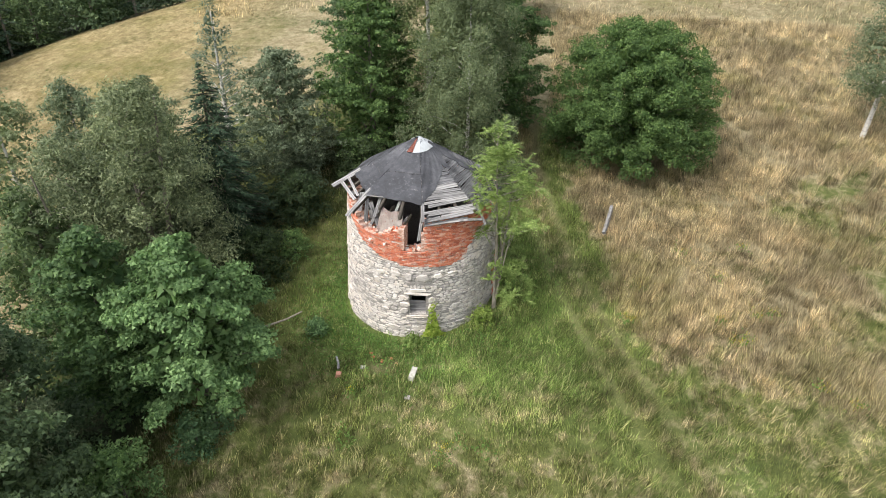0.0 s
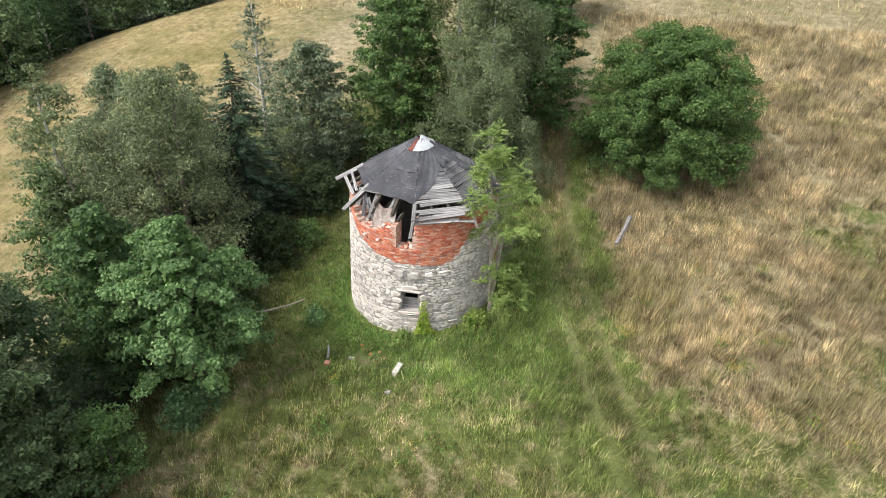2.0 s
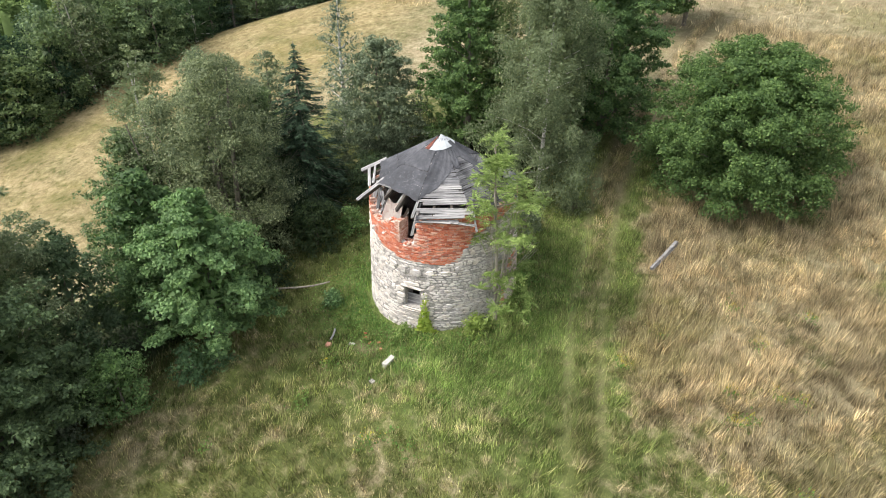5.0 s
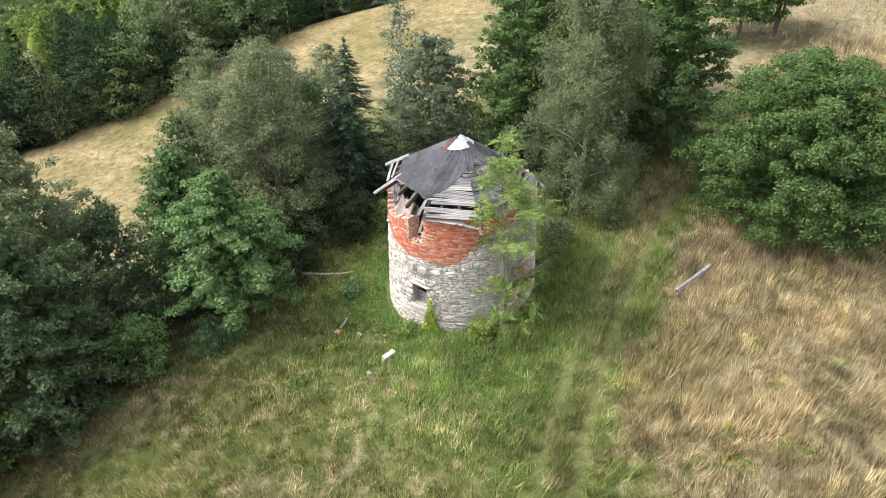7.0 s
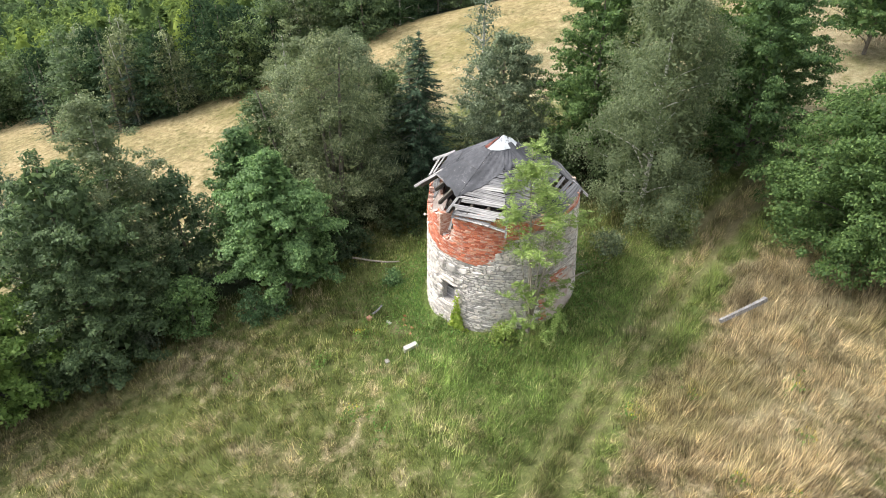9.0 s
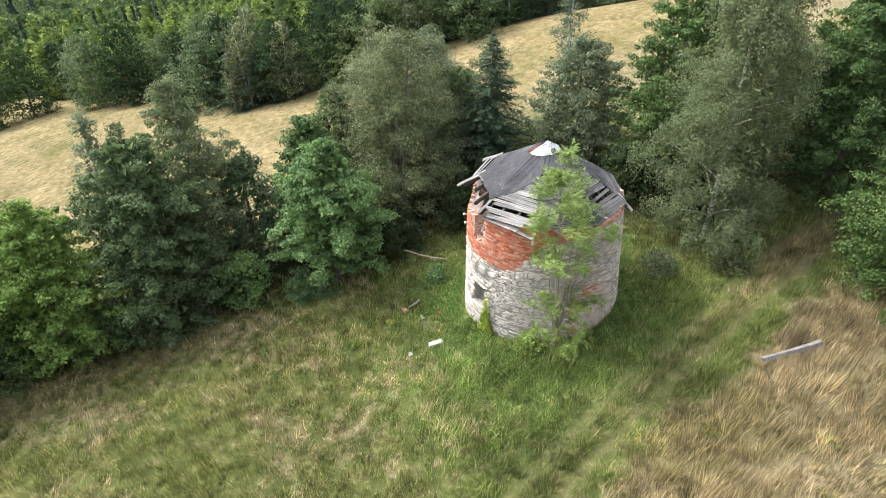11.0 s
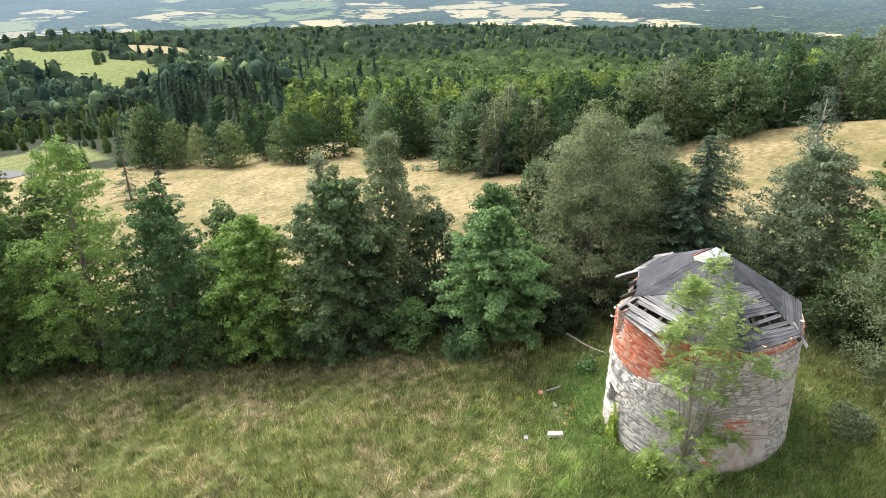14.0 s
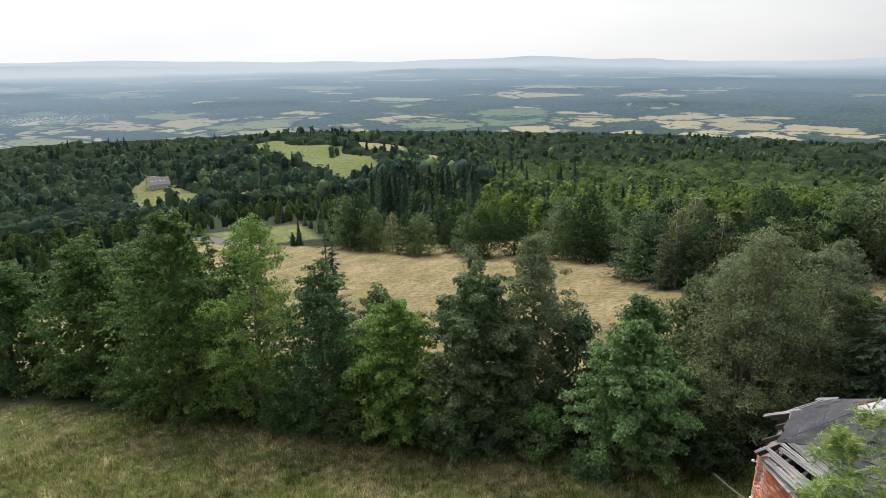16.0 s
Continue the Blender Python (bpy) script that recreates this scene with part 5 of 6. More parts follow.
# The ash sapling in front of the tower.
def ash_sapling(x, y):
    q = np.random.default_rng(5)
    h = 8.7
    root = tagged(new("ash_sapling"), "tall thin ash sapling with bright feathery leaves", "tree")
    root.matrix_basis = pose(x, y, ground_z(x, y) - 0.05)
    pieces, tufts = [], []
    k = np.linspace(0, 1, 9)
    main = np.stack([-0.34 * k + 0.05 * np.sin(5 * k), -0.35 * k, h * 0.97 * k], -1)
    pieces.append(tube(main, 0.10 * (1 - 0.88 * k), 7))
    for (a, b, zt, g) in ((0.45, 0.7, 6.3, 0.05), (0.1, 1.1, 5.3, 0.045), (0.6, -0.9, 5.6, 0.045), (0.4, 0.1, 6.9, 0.04), (-0.2, -1.0, 6.0, 0.04)):
        p = np.stack([a * k ** 1.2, b * k ** 1.2, zt * k], -1)
        pieces.append(tube(p, g * (1 - 0.85 * k), 5))
        tufts += [p[-1], p[-2], p[-3] + (0.1, 0.1, 0)]
    for n in range(40):
        s = q.uniform(0.42, 0.985) ** 0.9
        a = q.uniform(-2.5, 2.3)
        reach = np.interp(s, (0.35, 0.5, 0.68, 0.85, 1.0), (1.2, 1.85, 1.85, 1.0, 0.22)) * q.uniform(0.45, 1.1) * (1 + 0.35 * math.cos(a - 0.8))
        o = np.array((np.interp(s, k, main[:, 0]), np.interp(s, k, main[:, 1]), s * h * 0.97 - 0.35 * reach))
        e = o + np.array((np.cos(a) * reach, np.sin(a) * reach, 0.45 * reach + 0.1))
        m = (o + e) / 2 + (0, 0, -0.06 * reach)
        pieces.append(tube(np.stack([o, m, e]), (0.022, 0.014, 0.005), 4))
        tufts += [e, e + (0, 0, 0.2)] if n % 2 else [e, e * 0.6 + m * 0.4]
    for n in range(16):
        o = np.array((0.1, 0.3, q.uniform(2.0, 4.2)))
        e = o + np.array((q.uniform(-0.3, 0.8), q.uniform(1.2, 2.6), q.uniform(-0.2, 0.9)))
        pieces.append(tube(np.stack([o, (o + e) / 2 + q.normal(0, 0.12, 3), e, e + q.normal(0, 0.25, 3)]), (0.016, 0.012, 0.008, 0.004), 4))
    for n in range(26):
        a, rr = q.uniform(-2.2, 2.4), q.uniform(0.45, 1.45)
        tufts.append(np.array((0.1 + rr * np.cos(a), rr * np.sin(a), q.uniform(1.3, 2.9))))
    child("trunk", raw_mesh("trunk", *join(pieces), ASH_BARK, smooth=True), root)
    at, nrm, way = [], [], []
    for c in tufts:
        for b in range(8):
            d = unit(q.normal(0, 1, 3) * (1, 1, 0.5) + (0, 0, 0.25))
            ln = q.uniform(0.28, 0.62)
            side = unit(np.cross(d, (0, 0, 1)))
            for t in np.linspace(0.3, 1.0, 6):
                for sg in (-1, 1):
                    at.append(c + d * ln * t + side * sg * 0.06 - (0, 0, 0.14 * t * t))
                    nrm.append((0.0, 0.0, 1.0))
                    way.append(side * sg + d * 0.7)
    crown = sprigs(q, np.array(at), np.array(nrm), 0.132, 0.053, jitter=0.3, along=np.array(way))
    child("crown", raw_mesh("crown", *crown, LEAF["ash"]), root)


ash_sapling(3.48, -1.52)

# Climbing plant by the low window.
q = np.random.default_rng(66)
n = 520
p = q.normal(-73.5, 2.6, n)
zz = np.abs(q.normal(0, 0.5, n)) * np.exp(-((p + 73.5) / 4.5) ** 2) * 1.5 + 0.1
at = on_wall(p, zz, q.uniform(0.06, 0.25, n))
creeper = tagged(new("creeper"), "bright yellow-green creeper climbing the tower's foot", "plant")
stem = tube(np.array([on_wall(-73.5, z, 0.09) for z in np.linspace(-0.2, 1.2, 6)]), np.linspace(0.02, 0.006, 6), 5)
child("stem", raw_mesh("stem", *stem, BARK), creeper)
child("foliage", raw_mesh("foliage", *leaves(q, at, unit(at * (1, 1, 0) + (0, 0, 2.5)), 0.13, 0.11), LEAF["creeper"]), creeper)

# ---- woods and single trees farther off ----
def mid_proto(kind, seed, h, rx, n, length, width, label, bark=None, x=-60.0, y=8.0):
    return broad_tree("tree", kind, x, y, h, rx, label, seed, n=n, length=length, width=width, spread=0.40, base=0.03, bare=8, bark=bark, group="trees of the wood's edge", flat=0.6, inner=160)


protos = [
    mid_proto("mixed", 201, 9.0, 3.0, 2600, 0.33, 0.26, "dark broad-leaved tree at the edge of a wood", x=-44, y=4),
    mid_proto("willow", 202, 9.5, 2.6, 2000, 0.36, 0.22, "grey-green tree at the edge of a wood", bark=WHITE_BARK, x=-43.5, y=12),
    mid_proto("alder", 203, 8.0, 3.2, 2600, 0.34, 0.27, "green broad-leaved tree at the edge of a wood", x=-41.5, y=18),
    mid_proto("young", 204, 8.5, 2.2, 2000, 0.36, 0.22, "light young birch at the edge of a wood", bark=WHITE_BARK, x=-42, y=23),
]
s1 = spruce_tree(-47.5, -6.0, 9.5, 2.6, "dark spruce at the corner of a wood", 205, rows=18, dense=0.6)
tagged(s1, group="trees of the wood's edge")
q = np.random.default_rng(91)


def set_tree(src, x, y, s, turn):
    return copy_thing(src, pose(x, y, ground_z(x, y) - 0.1, 0, 0, turn) @ Matrix.Diagonal((s, s, s * q.uniform(0.9, 1.1), 1)))


edge = EDGE
for k in range(len(edge) - 1):
    for s in np.linspace(0, 1, 4)[:-1]:
        for depth in (0.0, 4.5):
            if depth > 5 and (k + int(s * 3)) % 2:
                continue
            x, y = edge[k] * (1 - s) + edge[k + 1] * s + q.normal(0, 0.9, 2)
            set_tree(protos[(0, 0, 1, 2, 2, 3)[q.integers(0, 6)]] if q.random() > 0.22 else s1, x - depth, y + 0.4 * depth, q.uniform(0.7, 1.1), q.uniform(0, 360))
# Bushes and small trees standing in the pale field, and the line beyond it.
for x, y, s, kind in ((-82, -48.5, 0.6, 0), (-80, -45.5, 0.75, 2), (-84, -41, 0.6, 0), (-78, -36.5, 0.62, 2), (-76, -33.0, 0.7, 0), (-79, -28.5, 0.8, 0), (-84, -52.5, 0.55, 1), (-74, -20, 0.8, 2), (-86, -57, 0.7, 2), (-60, -53, 0.0, 4), (-88, -61, 0.9, 0), (-92, -66, 0.9, 2), (-70, -16, 0.9, 0), (-56, -11, 0.75, 4), (-54, -8, 0.8, 2)):
    if kind == 4:
        set_tree(s1, x, y, s or 1.1, 40)
    else:
        set_tree(protos[kind], x, y, 1.4 * s, q.uniform(0, 360))


for k in range(18):
    x = q.uniform(-75, -26)
    y = 1.05 * x - 18 - abs(q.normal(0, 9))
    set_tree(protos[q.integers(0, 4)] if q.random() > 0.25 else s1, x, y, q.uniform(0.8, 1.2), q.uniform(0, 360))


def crowd(name, label, places, heights, mat, shapes, seed):
    """Many distant trees in one mesh: a few crowns, turned and stretched differently at each place."""
    q = np.random.default_rng(seed)
    pieces, tints = [], []
    for p, h in zip(places, heights):
        v, f = shapes[q.integers(0, len(shapes))]
        a = q.uniform(0, 2 * np.pi)
        wide = h * q.uniform(0.85, 1.25)
        x, y = v[:, 0] * wide, v[:, 1] * wide
        c, sn = math.cos(a), math.sin(a)
        pieces.append((np.stack([x * c - y * sn, x * sn + y * c, v[:, 2] * h], -1) + p, f))
        tints.append(np.full((len(v), 4), q.uniform(0, 1), np.float32))
    me = raw_mesh(name, *join(pieces), mat, smooth=True)
    at = me.attributes.new("tree", "FLOAT_COLOR", "POINT")
    at.data.foreach_set("color", np.concatenate(tints).ravel())
    return tagged(new(name, me), label, "forest", kind="stuff")


def small_crown(seed, limbs, per, leaf, rx=0.27, shape="full", inner=40, spread=0.052):
    """A crown one metre tall, of few large leaves, round an uneven body that closes its inside."""
    q = np.random.default_rng(seed)
    crown, _ = make_crown(q, rx, 1.0, 0.03, limbs, per, leaf, leaf * 0.8, spread, shape, 0.0, 0.6, inner, 0.22)
    fs, ws = PROFILE[shape]
    up, a = np.array((0.02, 0.22, 0.5, 0.76)), np.arange(6) * np.pi / 3
    r = 0.74 * rx * np.interp(up, fs, ws)[:, None] * q.uniform(0.75, 1.15, (4, 6))
    v = np.stack([np.cos(a) * r, np.sin(a) * r, up[:, None] + 0 * r], -1).reshape(-1, 3)
    v = np.concatenate([v, [(0, 0, 0.92)]])
    f = [t for k in range(3) for j in range(6) for t in ((k * 6 + j, k * 6 + (j + 1) % 6, k * 6 + 6 + j), (k * 6 + (j + 1) % 6, k * 6 + 6 + (j + 1) % 6, k * 6 + 6 + j))]
    f += [(18 + j, 18 + (j + 1) % 6, 24) for j in range(6)]
    return join([crown, (v, np.array(f))])


def small_spruce(seed, rows, each, leaf):
    """A pointed conifer one metre tall: a slim cone hung with drooping twigs."""
    q = np.random.default_rng(seed)
    n = rows * each
    s = np.repeat(np.linspace(0.04, 0.97, rows), each)
    a = q.uniform(0, 2 * np.pi, n)
    r = 0.25 * (1 - s) ** 1.05 * q.uniform(0.6, 1.1, n) + 0.004
    d = np.stack([np.cos(a), np.sin(a), 0 * a], -1)
    at = d * r[:, None] + np.stack([0 * s, 0 * s, s - 0.25 * r + q.normal(0, 0.012, n)], -1)
    twigs = sprigs(q, at, d + np.array((0, 0, 0.7)), leaf, leaf * 0.55, jitter=0.35, along=d + np.array((0, 0, -0.7)))
    b = np.arange(6) * np.pi / 3
    v = np.concatenate([np.stack([0.17 * np.cos(b), 0.17 * np.sin(b), 0.03 + 0 * b], -1), [(0, 0, 0.95)]])
    return join([twigs, (v, np.array([(j, (j + 1) % 6, 6) for j in range(6)]))])


def scatter(count, r0, r1, yaw0, yaw1, seed):
    q = np.random.default_rng(seed)
    r = r0 * (r1 / r0) ** q.uniform(0, 1, count)
    a = np.radians(q.uniform(yaw0, yaw1, count))
    x, y = -np.sin(a) * r, np.cos(a) * r
    return x, y, q


near_crowns = [small_crown(400 + k, 30, 15, 0.055) for k in range(5)] + [small_crown(410 + k, 26, 15, 0.052, 0.21, "slim") for k in range(3)]
far_crowns = [small_crown(420 + k, 13, 10, 0.085, inner=8) for k in range(4)] + [small_crown(430 + k, 11, 10, 0.08, 0.22, "slim", 8) for k in range(2)]
tiny_crowns = [small_crown(440 + k, 8, 7, 0.115, inner=0, shape=("dome", "full")[k % 2], rx=0.33) for k in range(6)]
near_cones = [small_spruce(450 + k, 28, 16, 0.065) for k in range(3)]
far_cones = [small_spruce(460 + k, 13, 10, 0.11) for k in range(3)]

for name, label, count, r0, r1, yaw0, yaw1, mat, shapes, h0 in (
        ("young_birch_wood", "light-green young birch wood on the slope", 450, 74, 150, 48, 115, "young", near_crowns, 8.0),
        ("young_birch_wood", "light-green young birch wood on the slope", 560, 150, 300, 48, 115, "young", far_crowns, 8.0),
        ("mixed_wood", "dark mixed wood on the slope", 230, 96, 190, 114, 160, "mixed", near_crowns, 9.5),
        ("mixed_wood", "dark mixed wood on the slope", 520, 190, 340, 114, 160, "mixed", far_crowns, 11.0),
        ("spruce_wood", "dark spruces standing among broad-leaved trees", 60, 100, 330, 112, 130, "spruce", far_cones, 13.0),
        ("spruce_wood", "dark spruces along the edge of the young wood", 60, 120, 330, 60, 104, "spruce", far_cones, 9.0),
        ("young_birch_wood", "light-green young birch wood on the far slope", 1500, 300, 840, 48, 107, "young", tiny_crowns, 10.0),
        ("hill_wood", "dark broad-leaved trees on the far hillsides", 1700, 300, 1250, 106, 160, "farwood", tiny_crowns, 19.0),
        ("hill_wood", "dark broad-leaved trees on the far hillsides", 700, 780, 1350, 48, 107, "farwood", tiny_crowns, 15.0),
        ("spruce_wood", "dark spruces among the trees of the far hillsides", 240, 400, 1300, 98, 150, "spruce", far_cones, 19.0)):
    x, y, q = scatter(count, r0, r1, yaw0, yaw1, count + int(r0))
    keep = zones(x, y)[:, 3] > 0.9
    x, y = x[keep], y[keep]
    low = np.where((np.degrees(np.arctan2(-x, y)) > 117) & (np.hypot(x, y) < 620), 0.52, 1.0)
    crowd(name, label, np.stack([x, y, height(x, y) - 0.3], -1), low * h0 * q.uniform(0.55, 1.2, len(x)), LEAF[mat], shapes, count)


def canopy(name, label, r0, r1, yaw0, yaw1, rings, rays, cell, tall):
    """The closed top of a distant forest: one crown beside another, rounded or pointed, with dark gaps between."""
    q = np.random.default_rng(77)
    r = r0 * (r1 / r0) ** np.linspace(0, 1, rings)
    a = np.radians(np.linspace(yaw0, yaw1, rays))
    x = (-np.sin(a)[None] * r[:, None]).ravel() + q.normal(0, 0.5, rings * rays)
    y = (np.cos(a)[None] * r[:, None]).ravel() + q.normal(0, 0.5, rings * rays)
    size = int(2 * r1 / cell) + 8
    jx, jy = q.uniform(0.05, 0.95, (2, size, size))
    high, hue = q.uniform(0.38, 1.25, (size, size)) * tall, q.uniform(0, 1, (size, size))
    conifer = q.uniform(0, 1, (size, size)) < 0.28
    cx = (np.arange(size)[:, None] + jx - size // 2) * cell
    cy = (np.arange(size)[None] + jy - size // 2) * cell
    stands = zones(cx.ravel(), cy.ravel())[:, 3].reshape(size, size) > 0.9
    high = high * (1 + 0.25 * wavy(cx, cy, 0.02, 3.0))
    high = np.where((np.degrees(np.arctan2(-cx, cy)) > 117) & (np.hypot(cx, cy) < 430), 0.8, 1.0) * high
    i0, j0 = np.floor(x / cell).astype(int) + size // 2, np.floor(y / cell).astype(int) + size // 2
    best, tint = np.full(len(x), -3.0), np.zeros(len(x))
    for di in (-1, 0, 1):
        for dj in (-1, 0, 1):
            i, j = np.clip(i0 + di, 0, size - 1), np.clip(j0 + dj, 0, size - 1)
            d = np.hypot(x - cx[i, j], y - cy[i, j]) / (cell * 0.72)
            dome = high[i, j] * (0.35 + 0.65 * np.sqrt(np.clip(1 - d * d, 0, 1)))
            cone = 1.15 * high[i, j] * (1 - 0.85 * np.clip(d, 0, 1))
            top = np.where(conifer[i, j], cone, dome)
            top = np.where(stands[i, j] & (d < 1.05), top, -3.0)
            more = top > best
            best, tint = np.where(more, top, best), np.where(more, np.where(conifer[i, j], 0.25, 1.0) * hue[i, j], tint)
    best.reshape(rings, rays)[0] = -3.0
    best.reshape(rings, rays)[:, (0, -1)] = -3.0
    z = height(x, y) + best + q.normal(0, 0.35, len(x)) * (best > 0)
    i, j = np.meshgrid(np.arange(rings - 1), np.arange(rays - 1), indexing="ij")
    f = np.stack([i * rays + j, i * rays + j + 1, (i + 1) * rays + j + 1, (i + 1) * rays + j], -1).reshape(-1, 4)
    f = f[best[f].max(1) > 0]
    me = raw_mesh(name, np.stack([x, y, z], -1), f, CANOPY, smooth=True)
    yaw, dist = np.degrees(np.arctan2(-x, y)), np.hypot(x, y)
    fresh = np.clip((112 - yaw + 3 * wavy(x, y, 0.02, 1.0)) / 5, 0, 1) * np.clip((840 - dist + 60 * wavy(x, y, 0.012, 2.0)) / 80, 0, 1)
    fresh = np.maximum(fresh, 0.7 * np.clip(2.2 * wavy(x, y, 0.011, 5.0) - 1.1, 0, 1) * (yaw < 116))
    at = me.attributes.new("crowns", "FLOAT_COLOR", "POINT")
    at.data.foreach_set("color", np.stack([tint, fresh, 0 * x, 1 + 0 * x], -1).astype(np.float32).ravel())
    return tagged(new(name, me), label, "forest", kind="stuff")


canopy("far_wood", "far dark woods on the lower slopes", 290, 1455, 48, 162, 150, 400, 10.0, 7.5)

q = np.random.default_rng(12)
t = q.uniform(0, 1, 70)
x, y = -128 - 60 * t + q.normal(0, 7, 70), -58 - 34 * t + q.normal(0, 9, 70)
crowd("spruce_stand", "stand of dark spruces below the pale field", np.stack([x, y, height(x, y) - 0.3], -1), 15 * q.uniform(0.6, 1.1, 70), LEAF["spruce"], near_cones, 5)
# Single round trees in the glades and along the green hill.
x, y, q = scatter(300, 440, 1050, 107, 137, 19)
keep = (zones(x, y)[:, 3] < 0.1) & (np.hypot(x + 512, y + 506) > 26) & (wavy(x, y, 0.03, 3.0) + 0.5 * q.random(300) > 0.55)
x, y = x[keep], y[keep]
crowd("field_trees", "round dark trees standing in far fields", np.stack([x, y, height(x, y) - 0.3], -1), 17 * q.uniform(0.5, 1.2, len(x)), LEAF["farwood"], tiny_crowns, 6)

# ---- grass ----
def blades(name, label, count, box, lo, hi, width, seed, keep, bent=0.5, per=5, dry=None, wide=0.10):
    """Tufts of bent grass blades; the blades of a tuft lean and look alike."""
    q = np.random.default_rng(seed)
    x, y = q.uniform(box[0], box[1], count), q.uniform(box[2], box[3], count)
    k = keep(x, y, q)
    x, y = x[k], y[k]
    m = len(x)
    n = m * per
    cx, cy = np.repeat(x, per) + q.normal(0, wide, n), np.repeat(y, per) + q.normal(0, wide, n)
    z = height(cx, cy) - 0.02
    swirl = 2.6 * wavy(x, y, 0.30, 7.0) + 1.5 * wavy(x, y, 0.9, 2.0) + q.normal(0, 1.3, m)
    a = np.repeat(swirl, per) + q.normal(0, 0.6, n)
    tall = q.uniform(0.75, 1.2, m) * (0.8 + 0.35 * wavy(x, y, 0.6, 1.0))
    h = q.uniform(lo, hi, n) * np.repeat(tall, per)
    lean = bent * h * q.uniform(0.4, 1.3, n)
    d = np.stack([np.cos(a), np.sin(a), 0 * a], -1)
    s = np.stack([-np.sin(a), np.cos(a), 0 * a], -1) * (width * q.uniform(0.6, 1.3, n))[:, None] / 2
    p0 = np.stack([cx, cy, z], -1)
    p1 = p0 + d * lean[:, None] + np.stack([0 * h, 0 * h, h * 0.86], -1)
    v = np.stack([p0 - s, p0 + s, p1], 1).reshape(-1, 3)
    f = np.arange(3 * n).reshape(-1, 3)
    me = raw_mesh(name, v, f, GRASS)
    zone_attr(me, np.repeat(np.stack([np.repeat(x, per), np.repeat(y, per)], -1), 3, 0))
    if dry:
        up_track = np.clip((v[:, 1] - 4) / 5, 0, 1)
        share = np.stack([dry + 0.35 * up_track, 0.6 * (1 - up_track), 0 * up_track, 0 * up_track], -1)
        me.attributes["zone"].data.foreach_set("color", share.astype(np.float32).ravel())
    bright = np.clip(0.5 + 0.28 * wavy(x, y, 1.6, 3.0) + 0.20 * wavy(x, y, 0.5, 8.0) + q.normal(0, 0.18, m), 0, 1)
    look_of = np.stack([bright, q.uniform(0, 1, m), 0 * x, 1 + 0 * x], -1)
    at = me.attributes.new("tuft", "FLOAT_COLOR", "POINT")
    at.data.foreach_set("color", np.repeat(look_of, per * 3, 0).astype(np.float32).ravel())
    return tagged(new(name, me), label, "grass", kind="stuff")


def open_ground(x, y):
    return (np.hypot(x, y) > 3.5)


blades("tall_grass", "tall dry straw-coloured meadow grass", 15500, (6, 36, -12, 34), 0.40, 0.95, 0.027, 301, lambda x, y, q: (zones(x, y)[:, 0] > 0.35 + 0.2 * q.random(len(x))) & (to_track(x, y) > 0.86), bent=0.36, per=24, wide=0.15)
blades("meadow_grass", "mixed green and brown meadow grass", 27000, (-10, 20, -40, 14), 0.18, 0.52, 0.029, 302, lambda x, y, q: open_ground(x, y) & (zones(x, y)[:, 2] < 0.22 + 0.4 * q.random(len(x))) & (np.abs(to_track(x, y) - 0.64) > 0.12 + 0.12 * q.random(len(x))) & (zones(x, y)[:, 0] < 0.85), per=16, wide=0.13)
blades("tussock_grass", "pale bent tussocks of dry grass in the green meadow", 36000, (-9, 20, -34, 12), 0.30, 0.65, 0.016, 304, lambda x, y, q: open_ground(x, y) & (zones(x, y)[:, 1] < 0.5) & (zones(x, y)[:, 3] < 0.3) & (wavy(x, y, 0.55, 8.0) + 0.6 * wavy(x, y, 1.9, 3.0) + 0.4 * wavy(x, y, 4.1, 1.0) > 0.62 + 0.25 * q.random(len(x))), bent=0.95, per=10, dry=0.62)
blades("lower_meadow_grass", "green and brown grass down the slope", 15000, (-11, 34, -58, -6), 0.20, 0.55, 0.042, 311, lambda x, y, q: (zones(x, y)[:, 3] < 0.3) & ((y < -39) | (x > 19.5)), per=9, wide=0.2)
blades("far_meadow_grass", "pale dry grass on the slope above the tower", 8000, (-26, 44, 32, 66), 0.35, 0.80, 0.045, 307, lambda x, y, q: (zones(x, y)[:, 0] > 0.3) & (zones(x, y)[:, 3] < 0.3), bent=0.7, per=4, wide=0.2)
blades("trackside_grass", "tall straw-green grass on the strip between the wheel ruts", 26000, (2, 15, -14, 36), 0.35, 0.85, 0.020, 305, lambda x, y, q: (to_track(x, y) < 0.10 + 0.38 * q.random(len(x))) & (wavy(x, y, 0.7, 2.0) > -0.7), bent=0.6, per=14, dry=0.30)

blades("lush_grass", "long fresh green grass beside the tower", 9000, (2, 12, -11, 9), 0.25, 0.60, 0.026, 309, lambda x, y, q: open_ground(x, y) & (zones(x, y)[:, 1] > 0.35 + 0.3 * q.random(len(x))) & (to_track(x, y) > 0.82), bent=0.7, per=12, wide=0.14)


def herbs(name, label, count, seed, lo, hi, mat, size, around):
    """Low broad-leaved plants growing among the grass."""
    q = np.random.default_rng(seed)
    x, y = around(q, count)
    k = np.hypot(x, y - 0.0) > 3.55
    x, y = x[k], y[k]
    z = height(x, y) + q.uniform(lo, hi, len(x)) * (0.6 + 0.4 * wavy(x, y, 2.0, 5.0))
    nrm = np.tile((0, 0, 1.0), (len(x), 1))
    me = raw_mesh(name, *leaves(q, np.stack([x, y, z], -1), nrm, size, size * 0.7, 0.2), mat)
    return tagged(new(name, me), label, "plants", kind="stuff")


